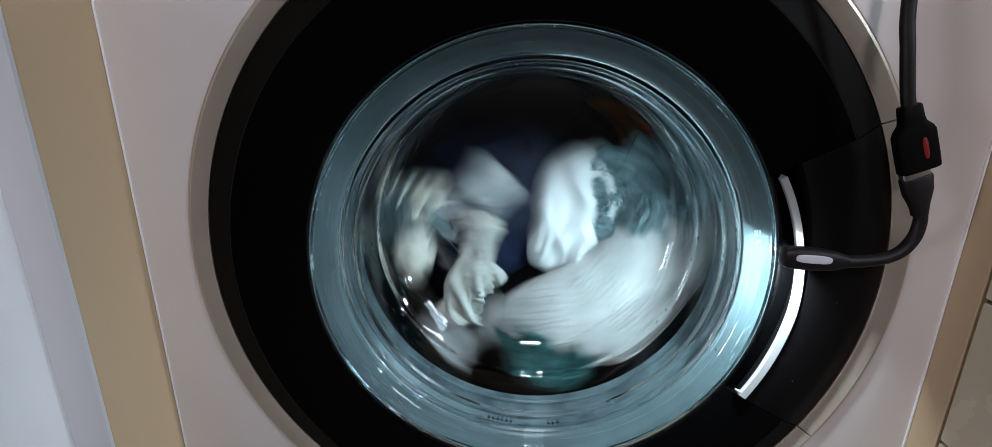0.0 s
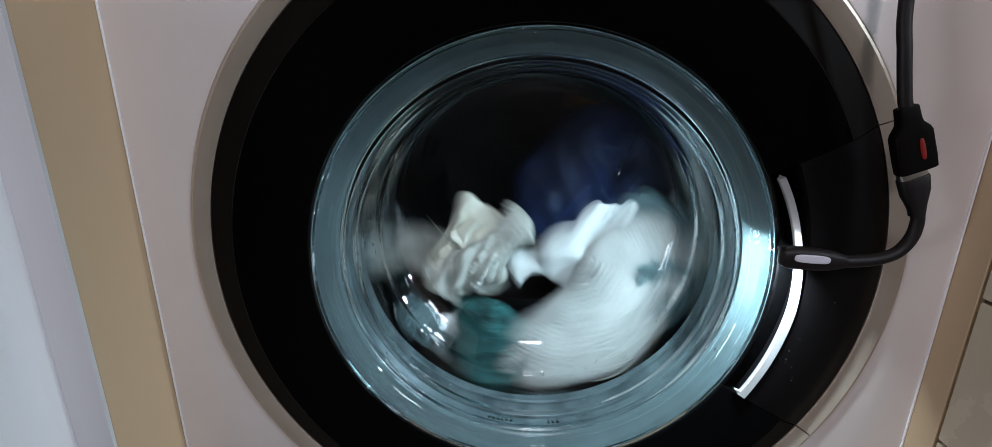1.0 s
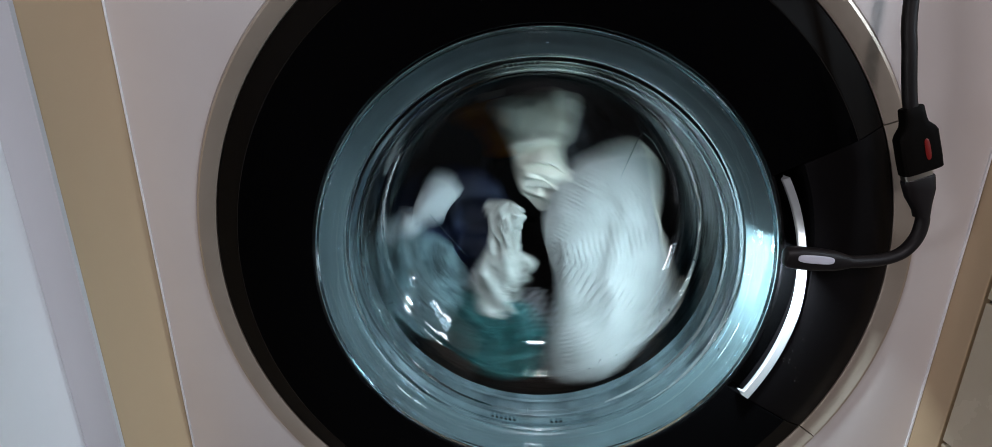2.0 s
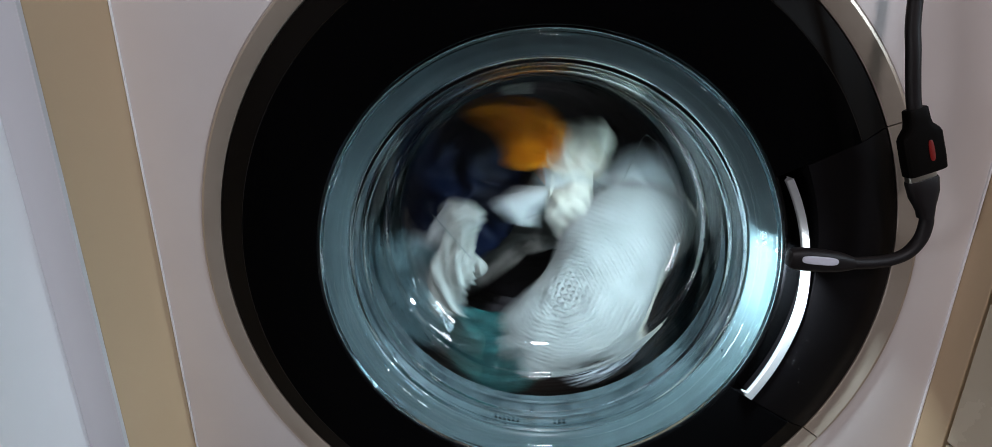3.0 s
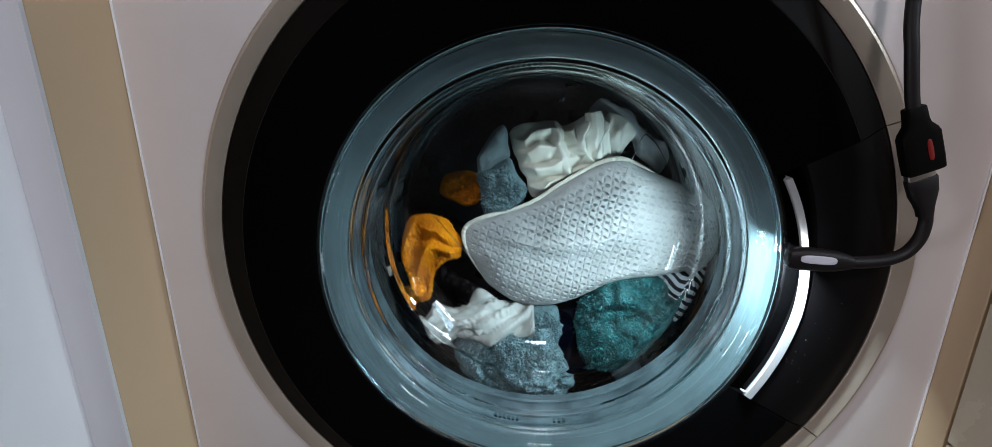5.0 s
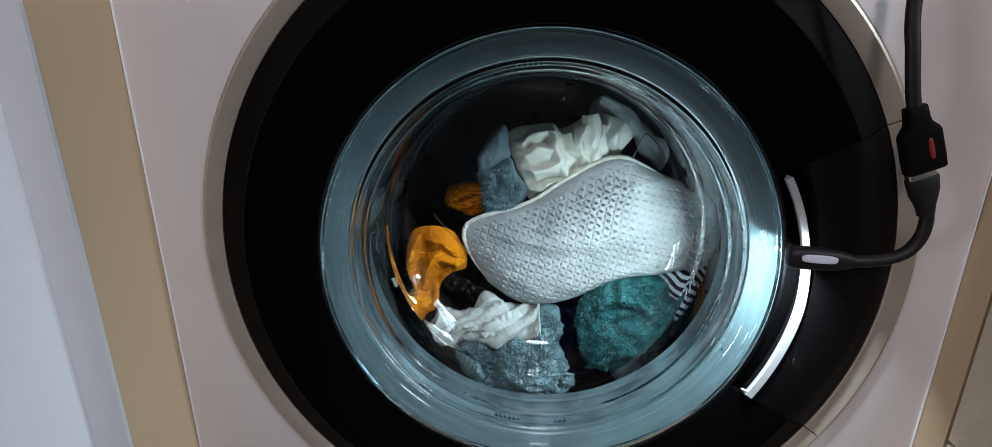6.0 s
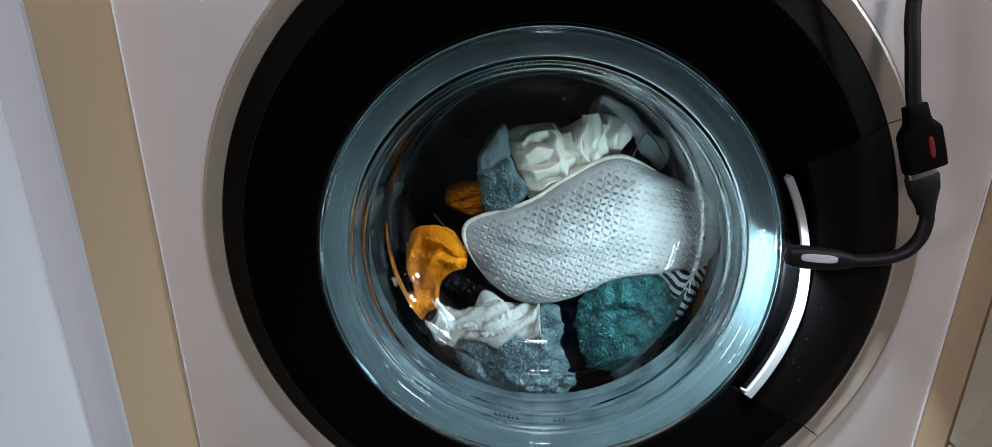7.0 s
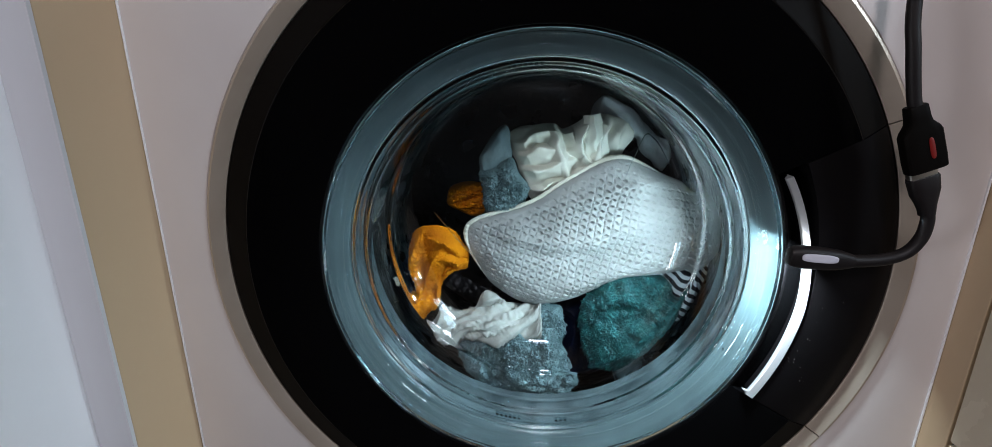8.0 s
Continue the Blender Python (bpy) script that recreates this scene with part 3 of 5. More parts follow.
def pile(source, count, length, width, seed, lean=0.5):
    """Small terry tufts that stand on the front of a cloth mesh."""
    rnd = random.Random(seed)
    vs = [v for v in source.data.vertices if abs(v.normal.y) > 0.12 and v.co.y < 0.004]
    bm = bmesh.new()
    for _ in range(count):
        v = rnd.choice(vs)
        nrm = v.normal.copy() if v.normal.y < 0 else -v.normal
        side = nrm.orthogonal().normalized()
        side.rotate(Matrix.Rotation(rnd.uniform(0, 6.28), 3, nrm))
        oth = nrm.cross(side)
        s = width * rnd.uniform(0.6, 1.3)
        p = v.co + side * rnd.uniform(-s, s) + oth * rnd.uniform(-s, s)
        comb = Vector((noise.noise(v.co * 75), 0, noise.noise(v.co * 75 + Vector((9, 4, 2))))) * 2.4
        tip = p + (nrm + comb + side * rnd.uniform(-lean, lean) + Vector((0, 0, -0.3))).normalized() * length * rnd.uniform(0.5, 1.3)
        ring = [bm.verts.new(p + side * (s * math.cos(a)) + oth * (s * math.sin(a)) - nrm * 0.0006) for a in (0, 2.09, 4.19)]
        top = [bm.verts.new(tip + side * (0.55 * s * math.cos(a)) + oth * (0.55 * s * math.sin(a))) for a in (0.5, 2.6, 4.7)]
        for j in range(3):
            bm.faces.new((ring[j], ring[(j + 1) % 3], top[(j + 1) % 3], top[j]))
        bm.faces.new(top)
    return bm


def loops(x, z):
    """Clumped nap of wet terry."""
    p = Vector((x, 0, z))
    return 0.0034 * noise.noise(p * 120) + 0.0052 * (0.4 - abs(noise.noise(p * 230))) + 0.0014 * noise.noise(p * 480)


def creases(lines, warp=0.004, rate=70):
    """Relief of sharp overlapping folds: each line is x0, z0, x1, z1, height, soft width, steep width."""
    def relief(x, z):
        x += warp * noise.noise(Vector((x * rate, 1.7, z * rate)))
        z += warp * noise.noise(Vector((x * rate, 8.3, z * rate)))
        top = 0.0
        for x0, z0, x1, z1, height, soft, steep in lines:
            dx, dz = x1 - x0, z1 - z0
            size = math.hypot(dx, dz)
            k = ((x - x0) * dx + (z - z0) * dz) / size ** 2
            d = ((x - x0) * dz - (z - z0) * dx) / size
            end = max(0.0, -k, k - 1) * size / 0.008
            top = max(top, height * math.exp(-(d / soft) ** 2 if d > 0 else -(d / steep) ** 2) * math.exp(-end * end))
        return top
    return relief


def nap_over(relief):
    return lambda x, z: relief(x, z) + 0.6 * loops(x, z)


def flap(centre, w, h, angle, curl, seed, thick=0.0012, n=38):
    """A stiffly bent fold of cloth: a sheet curled about its long axis, with a turned lip."""
    bm = bmesh.new()
    ca, sa = math.cos(radians(angle)), math.sin(radians(angle))
    grid = [[], []]
    for side in (0, 1):
        for i in range(n + 1):
            row = []
            for j in range(n + 1):
                u, v = 2 * i / n - 1, 2 * j / n - 1
                k = 1 - 0.35 * max(0.0, u) - 0.1 * noise.noise(Vector((u * 2, v * 2, seed)))
                px, pz = u * w, v * h * k
                y = -curl * math.cos(v * 1.75) * (0.7 + 0.3 * u) - 0.25 * curl * math.sin(3.2 * u + seed) - 0.0028 * (1 - 2 * abs(noise.noise(Vector((u * 1.6 + seed, v * 1.1, seed * 3)))))
                row.append(bm.verts.new((centre[0] + px * ca - pz * sa, centre[1] + y + side * thick, centre[2] + px * sa + pz * ca)))
            grid[side].append(row)
    for side in (0, 1):
        g = grid[side]
        for i in range(n):
            for j in range(n):
                bm.faces.new((g[i][j], g[i + 1][j], g[i + 1][j + 1], g[i][j + 1]))
    rim = [(i, 0) for i in range(n)] + [(n, j) for j in range(n)] + [(i, n) for i in range(n, 0, -1)] + [(0, j) for j in range(n, 0, -1)]
    for (i, j), (k, l) in zip(rim, rim[1:] + rim[:1]):
        bm.faces.new((grid[0][i][j], grid[0][k][l], grid[1][k][l], grid[1][i][j]))
    return bm


def garment(name, label, category="laundry"):
    return thing(name, Matrix(), label, category, group="laundry in the drum")


def waffle_towel():
    ob = garment("waffle_towel", "large grey-white waffle cotton towel with a cream hem")
    out = [(-0.126, -0.004), (-0.112, 0.011), (-0.061, 0.028), (-0.026, 0.051), (0.008, 0.071), (0.032, 0.075), (0.062, 0.062), (0.099, 0.050), (0.136, 0.030),
           (0.142, -0.016), (0.106, -0.039), (0.037, -0.050), (0.004, -0.066), (-0.027, -0.079), (-0.066, -0.081), (-0.098, -0.061), (-0.118, -0.031)]

    def waffle(x, z):
        bend = 0.012 * math.sin(x * 14 + 0.6)
        u, v = x * 0.985 - (z + bend) * 0.17, (z + bend) * 0.985 + x * 0.17
        cu, cv = u / 0.0075, v / 0.0070
        wob = 0.12 * noise.noise(Vector((x * 90, 2, z * 90)))
        fu, fv = (cu + wob) % 1.0, (cv + wob) % 1.0
        pillow = (1 - (2 * fu - 1) ** 4) * (1 - (2 * fv - 1) ** 4)
        cell = noise.noise(Vector((math.floor(cu + wob) * 3.7, 5, math.floor(cv + wob) * 2.9)))
        slit = max(0.0, 1 - abs(fu - 0.5 - 0.2 * cell) / (0.30 + 0.12 * cell)) * max(0.0, 1 - min(fv, 1 - fv) / 0.22)
        tuft = max(0.0, 1 - abs(fv - 0.5) / 0.3) * max(0.0, 1 - min(fu, 1 - fu) / 0.16)
        soft = 0.72 - 1.4 * x + 0.8 * noise.noise(Vector((x * 22, 7, z * 22)))
        pucker = 0.0022 * noise.noise(Vector((x * 45, 3, z * 70)))
        return ((0.0012 + 0.0005 * cell) * pillow - 0.0044 * min(1.0, 1.9 * slit) - 0.0016 * tuft) * min(1.15, max(0.40, soft)) + pucker
    part("cloth", cloth(out, 0.018, 0.012, 0.012, 17, 3, 640, 220, 12, 2.4, waffle, 0.001), M_WAFFLE, ob, "waffle-weave cotton")
    hem = bmesh.new()
    path = spline([(x, -0.003, z + 0.0005) for x, z in out[15:] + out[:7]], 110)
    tube(hem, [p + Vector((0, 0.0006 * math.sin(i * 1.9), 0)) for i, p in enumerate(path)], lambda k: 0.0023 * min(1.0, 0.25 + 3.5 * k, 0.2 + 6 * (1 - k)), 12)
    part("hem", hem, M_HEM, ob, "cream bound hem")
    return ob


def orange_towel():
    ob = garment("orange_towel", "folded bright orange terry towel with a white tag")
    out = [(0.003, 0.036), (-0.015, 0.035), (-0.030, 0.017), (-0.035, -0.005), (-0.028, -0.035), (-0.018, -0.062), (-0.003, -0.058), (0.006, -0.027), (0.022, -0.012), (0.034, -0.008), (0.031, 0.013), (0.018, 0.031)]
    folds = creases([(0.026, 0.016, -0.010, 0.032, 0.016, 0.004, 0.010), (-0.014, 0.034, -0.030, -0.006, 0.018, 0.003, 0.011), (-0.029, -0.004, -0.016, -0.058, 0.016, 0.004, 0.012),
                     (0.032, 0.000, 0.004, 0.006, 0.016, 0.003, 0.009), (0.004, 0.006, -0.012, -0.026, 0.018, 0.004, 0.010), (0.014, -0.012, -0.002, -0.052, 0.009, 0.004, 0.008)], 0.005, 60)
    c = part("cloth", cloth(out, 0.004, 0.010, 0.006, 34, 8, 260, 110, 60, 1.8, nap_over(folds), 0.006), M_ORANGE, ob, "orange terry cloth")
    part("pile", pile(c, 5200, 0.0013, 0.0007, 4), M_ORANGE, ob)
    rear = [(-0.003, 0.036), (0.002, 0.058), (0.021, 0.064), (0.046, 0.058), (0.048, 0.036), (0.027, 0.022)]
    bm = cloth(rear, 0.010, 0.010, 0.012, 28, 9, 120, 40, 20, 1.5, loops, 0.006, True)
    bmesh.ops.translate(bm, verts=bm.verts, vec=(0.002, 0.080, 0.004))
    part("rear_fold", bm, M_ORANGE, ob, "fold of the towel lying further back")
    tag = flap((-0.040, -0.006, -0.024), 0.0065, 0.005, 25, 0.002, 3, 0.0005, 8)
    part("tag", tag, M_CREAM, ob, "white sewn-in tag")
    return ob


def cream_sheet():
    ob = garment("cream_sheet", "crumpled wet cream cotton sheet")
    out = [(-0.050, 0.016), (-0.038, 0.030), (-0.007, 0.034), (0.005, 0.029), (0.031, 0.042), (0.054, 0.043), (0.073, 0.028), (0.066, 0.008), (0.050, -0.006), (0.013, -0.022), (-0.017, -0.042), (-0.032, -0.032)]
    folds = creases([(-0.046, 0.016, -0.012, 0.026, 0.013, 0.010, 0.003), (-0.038, 0.004, -0.004, 0.012, 0.015, 0.011, 0.003), (-0.036, -0.012, 0.006, -0.004, 0.017, 0.012, 0.0035),
                     (-0.024, -0.034, 0.012, -0.018, 0.014, 0.010, 0.003), (-0.006, 0.030, 0.014, -0.018, 0.018, 0.009, 0.003), (0.008, 0.028, 0.030, 0.000, 0.014, 0.008, 0.003),
                     (0.026, 0.040, 0.022, 0.008, 0.018, 0.010, 0.003), (0.046, 0.040, 0.038, 0.004, 0.015, 0.011, 0.003), (0.062, 0.034, 0.056, 0.004, 0.010, 0.008, 0.003), (0.012, -0.016, 0.048, -0.004, 0.012, 0.007, 0.003)], 0.006, 55)
    part("cloth", cloth(out, 0.006, 0.012, 0.005, 28, 14, 340, 150, 65, 1.6, folds, 0.006), M_CREAM, ob, "crumpled cream cotton")
    part("corner", flap((0.034, -0.016, 0.022), 0.022, 0.012, 100, 0.010, 14), M_CREAM, ob, "corner of the sheet standing up")
    return ob


def blue_towel():
    ob = garment("blue_flannel", "grey-blue terry flannel with a smooth woven band")
    out = [(-0.025, 0.006), (-0.012, 0.012), (0.004, 0.022), (0.014, 0.005), (0.024, -0.011), (0.018, -0.027), (-0.000, -0.038), (-0.018, -0.039), (-0.024, -0.012)]
    c = part("cloth", cloth(out, 0.012, 0.010, 0.008, 30, 15, 220, 90, 0, 1, loops), M_BLUE, ob, "grey-blue terry")
    part("pile", pile(c, 1500, 0.0018, 0.0012, 6), M_BLUE, ob)
    band = [(-0.027, 0.018), (-0.024, 0.026), (-0.014, 0.041), (-0.007, 0.050), (0.000, 0.053), (0.004, 0.046), (0.005, 0.034), (0.006, 0.022), (-0.006, 0.010), (-0.020, 0.001), (-0.025, 0.004)]
    part("band", cloth(band, 0.008, 0.006, 0.005, 35, 16, 90, 26), M_BLUE_BAND, ob, "smooth woven band")
    return ob


def grey_towel():
    ob = garment("grey_blue_towel", "sodden grey-blue terry towel lying low in the drum")
    out = [(-0.066, 0.009), (-0.036, 0.043), (0.021, 0.055), (0.047, 0.044), (0.050, 0.002), (0.066, -0.045), (0.036, -0.085), (-0.019, -0.092), (-0.060, -0.050)]
    c = part("cloth", cloth(out, 0.014, 0.02, 0.020, 24, 21, 420, 150, 0, 1, loops, 0.010, True), M_BLUE, ob, "grey-blue terry")
    part("pile", pile(c, 6000, 0.0018, 0.0012, 9), M_BLUE, ob)
    return ob


def twisted_cloth():
    ob = garment("twisted_cloth", "twisted length of off-white cotton cloth")
    bm = bmesh.new()
    spine = spline([(-0.062, 0.004, -0.008), (-0.045, 0, -0.010), (-0.02, -0.004, -0.003), (0.005, -0.006, -0.002), (0.03, -0.004, 0.000), (0.052, 0.0, 0.001), (0.058, 0.006, 0.002)], 110)
    sides = 64
    rings = []
    for i, p in enumerate(spine):
        k = i / 109
        rad = 0.0165 * (0.62 + 0.25 * math.sin(7 * k + 1) ** 2 + 0.3 * k) * min(1, 9 * k + 0.25, 14 * (1 - k) + 0.2)
        row = []
        for j in range(sides):
            a = 2 * math.pi * j / sides
            tw = a + 3.2 * k
            f = 1 + 0.20 * math.sin(5 * tw + 2.4 * math.sin(9 * k)) + 0.11 * math.sin(9 * tw + 14 * k) + 0.5 * ridged(3.6 * math.cos(tw), 3.0 * math.sin(tw) + 5 * k, 5)
            f = max(0.45, f)
            row.append(bm.verts.new(p + Vector((0.12 * rad * math.sin(tw), math.cos(a) * rad * f, math.sin(a) * rad * f))))
        rings.append(row)
    for p, q in zip(rings, rings[1:]):
        for j in range(sides):
            bm.faces.new((p[j], p[(j + 1) % sides], q[(j + 1) % sides], q[j]))
    bm.faces.new(rings[0][::-1])
    bm.faces.new(rings[-1])
    part("cloth", bm, M_DULL, ob)
    out = [(-0.014, 0.004), (-0.012, 0.022), (-0.004, 0.034), (0.008, 0.030), (0.020, 0.016), (0.022, 0.002), (0.004, -0.006)]
    part("corner", cloth(out, 0.006, 0.008, 0.010, 40, 31, 100, 34, 30, 2), M_DULL, ob, "turned-up corner")
    return ob


def teal_towel():
    ob = garment("teal_towel", "dark teal shaggy terry towel")
    out = [(-0.046, 0.006), (-0.021, 0.046), (0.031, 0.052), (0.053, 0.030), (0.052, -0.002), (0.026, -0.036), (-0.006, -0.064), (-0.037, -0.044)]
    c = part("cloth", cloth(out, 0.018, 0.016, 0.014, 26, 41, 320, 120, 0, 1, loops), M_TEAL, ob, "teal terry")
    part("pile", pile(c, 7000, 0.0028, 0.0012, 12, 0.9), M_TEAL, ob)
    return ob


def striped_shirt():
    ob = garment("striped_shirt", "black and white striped knitted shirt, bunched")
    out = [(-0.085, 0.045), (-0.040, 0.070), (0.015, 0.055), (0.034, 0.032), (0.026, 0.001), (0.004, -0.034), (-0.018, -0.018), (-0.060, 0.000)]
    part("cloth", cloth(out, 0.010, 0.014, 0.010, 30, 51, 130, 44), M_STRIPE, ob)
    return ob


def navy_shirt():
    ob = garment("navy_shirt", "wet navy blue cotton shirt, bunched")
    out = [(-0.085, 0.02), (-0.045, 0.075), (0.03, 0.08), (0.085, 0.04), (0.08, -0.04), (0.02, -0.07), (-0.055, -0.06)]
    part("cloth", cloth(out, 0.016, 0.016, 0.018, 24, 61, 140, 46, 40, 1.6), M_NAVY, ob)
    return ob


def white_shirt():
    ob = garment("white_shirt", "wet white cotton shirt, bunched up")
    out = [(-0.07, 0.015), (-0.035, 0.045), (0.02, 0.05), (0.07, 0.03), (0.075, -0.02), (0.02, -0.04), (-0.045, -0.035)]
    part("cloth", cloth(out, 0.014, 0.012, 0.020, 26, 71, 150, 52, 20, 2.0), M_WHITE, ob)
    return ob


def bowed_cloth():
    """A long bowed cloth along the drum, added to stand for a pale blur."""
    ob = garment("bowed_cloth", "long off-white cloth bent in a bow, added for a pale blur")
    bow = [(0.158, a) for a in (138, 155, 172, 190, 208, 226)] + [(0.136, 234)] + [(0.118, a) for a in (222, 204, 186, 168, 150)] + [(0.132, 136)]
    out = [(r * math.cos(radians(a)) + 0.135, r * math.sin(radians(a))) for r, a in bow]
    folds = creases([(0.135 + 0.125 * math.cos(radians(a)) + d, 0.125 * math.sin(radians(a)), 0.135 + 0.145 * math.cos(radians(a + 34)) + d, 0.145 * math.sin(radians(a + 34)), 0.010, 0.005, 0.003)
                     for a, d in ((140, 0.0), (160, -0.006), (172, 0.008), (190, -0.004), (204, 0.004))], 0.006, 40)
    part("cloth", cloth(out, 0.010, 0.010, 0.008, 30, 77, 300, 60, 80, 2.5, folds, 0.008), M_DULL, ob)
    return ob


def sock():
    """A limp cotton sock: leg, heel bend and foot in one soft tube."""
    bm = bmesh.new()
    spine = spline([(-0.045, 0, 0.022), (-0.022, -0.003, 0.016), (0.0, -0.002, 0.006), (0.012, 0, -0.008), (0.03, 0.002, -0.02), (0.048, 0.0, -0.022)], 64)
    rings = []
    for i, p in enumerate(spine):
        k = i / 63
        rad = 0.0125 * (1 + 0.22 * math.sin(9 * k) + 0.1 * math.sin(23 * k)) * min(1, 10 * k + 0.35, 9 * (1 - k) + 0.15)
        row = []
        for j in range(30):
            a = 2 * math.pi * j / 30
            f = 1 + 0.14 * math.sin(3 * a + 8 * k) + 0.3 * ridged(2 * math.cos(a) + 6 * k, 2 * math.sin(a), 9)
            row.append(bm.verts.new(p + Vector((0.3 * rad * math.sin(a) * f, 0.75 * math.cos(a) * rad * f, math.sin(a) * rad * f))))
        rings.append(row)
    for p, q in zip(rings, rings[1:]):
        for j in range(30):
            bm.faces.new((p[j], p[(j + 1) % 30], q[(j + 1) % 30], q[j]))
    bm.faces.new(rings[0][::-1])
    bm.faces.new(rings[-1])
    ob = garment("sock", "limp wet white cotton sock")
    part("cloth", bm, M_WHITE, ob)
    return ob


first_sock = sock()
LAUNDRY = dict(sock_a=first_sock, sock_b=copy_thing(first_sock, Matrix()), waffle=waffle_towel(), orange=orange_towel(), cream=cream_sheet(), blue=blue_towel(), grey=grey_towel(), twist=twisted_cloth(), teal=teal_towel(), stripe=striped_shirt(), navy=navy_shirt(), white=white_shirt(), bowed=bowed_cloth())

# ---- tiles of the side wall ----
def wall_tiles():
    bm = bmesh.new()
    box(bm, (0, -0.0170, -0.0548), (0.007, 0.0170, 0.0548), 0.0012)
    first = part("tile", bm, M_TILE, tilewall, smooth=False)
    first.location = (0.2977, -0.0250 - 0.0170, Z0 - 0.0604)
    for i in range(-4, 8):
        if i:
            ob = new("tile", first.data)
            ob.parent = tilewall
            ob.location = (0.2977, -0.0250 - 0.0170, Z0 - 0.0604 + 0.112 * i)


wall_tiles()


def dust():
    rnd = random.Random(5)
    bm = bmesh.new()
    for _ in range(20):
        a, r = radians(rnd.gauss(-17, 5)), rnd.uniform(0.193, 0.216)
        s = rnd.uniform(0.00010, 0.00034)
        y = -0.0092 + max(0, r - 0.1905) * 0.06 if r < 0.229 else -0.0064 + (r - 0.229) * 0.42
        bmesh.ops.create_icosphere(bm, subdivisions=1, radius=s, matrix=Matrix.Translation((r * math.cos(a), y, r * math.sin(a))) @ Matrix.Rotation(rnd.uniform(0, 3), 4, "Y") @ Matrix.Diagonal((1.6, 0.4, 0.8, 1)))
    ob = part("dust", bm, M_DUST, door, "specks of pale dust")
    tagged(ob, kind="stuff")


dust()


def water_drops():
    rnd = random.Random(8)
    bm = bmesh.new()
    for _ in range(70):
        a, k = rnd.uniform(0, 2 * math.pi), rnd.randint(14, 31)
        f = rnd.random()
        r, y = (FRONT[k][i] * (1 - f) + FRONT[k + 1][i] * f for i in (0, 1))
        s = rnd.uniform(0.0004, 0.0012)
        bmesh.ops.create_icosphere(bm, subdivisions=1, radius=s, matrix=Matrix.Translation((r * math.cos(a), y, r * math.sin(a) + lift(y))) @ Matrix.Diagonal((0.8, 0.8, 1.5, 1)))
    # long beads on the left, added to give streaks of glint there
    for _ in range(150):
        a, k = radians(rnd.gauss(205, 40)), rnd.randint(24, 32)
        f = rnd.random()
        r, y = (FRONT[k][i] * (1 - f) + FRONT[k + 1][i] * f for i in (0, 1))
        s = rnd.uniform(0.0003, 0.0008)
        bmesh.ops.create_icosphere(bm, subdivisions=1, radius=s, matrix=Matrix.Translation((r * math.cos(a), y, r * math.sin(a) + lift(y))) @ Matrix.Rotation(-a, 4, "Y") @ Matrix.Diagonal((0.6, 0.6, rnd.uniform(1, 5), 1)))
    ob = part("condensation", bm, M_GLASS, door, "beads of water on the glass, the long ones added for glints")
    ob.visible_shadow = False
    tagged(ob, kind="stuff")


water_drops()


def moulded_marks():
    """Small raised marks cast into the glass, low on its wall."""
    for base, count in ((-104, 6), (-84, 3), (92, 7)):
        for k in range(count):
            bm = bmesh.new()
            box(bm, (-0.0011, -0.0004, -0.0030), (0.0011, 0.0004, 0.0030), 0.0002)
            a = radians(base + 1.5 * k)
            ob = part("moulded_mark", bm, M_GLASS, door)
            ob.matrix_local = Matrix.Translation((0.1462 * math.cos(a), 0.0145, 0.1462 * math.sin(a))) @ Matrix.Rotation(math.pi / 2 - a, 4, "Y") @ Matrix.Rotation(radians(-80), 4, "X")
            ob.visible_shadow = False


moulded_marks()


def bowl_lines():
    """Thin glass tubes on the bowl's bottom, laid to fit the camera's view."""
    for pts in ([(0.0718, 0.0876, 0.0519), (0.0781, 0.0834, 0.0732), (0.0845, 0.0784, 0.0915), (0.0900, 0.0776, 0.0900), (0.0963, 0.0767, 0.0834), (0.1073, 0.0760, 0.0655)],
                [(-0.0993, 0.0821, 0.0189), (-0.0834, 0.0857, -0.0018), (-0.0643, 0.0876, -0.0252)]):
        bm = tube(bmesh.new(), spline(pts, 40), lambda k: 0.0005 * min(1.0, 0.3 + 4 * k, 0.3 + 4 * (1 - k)), 8)
        ob = part("bowl_line", bm, M_CLEAR, door)
        ob.visible_shadow = False


bowl_lines()

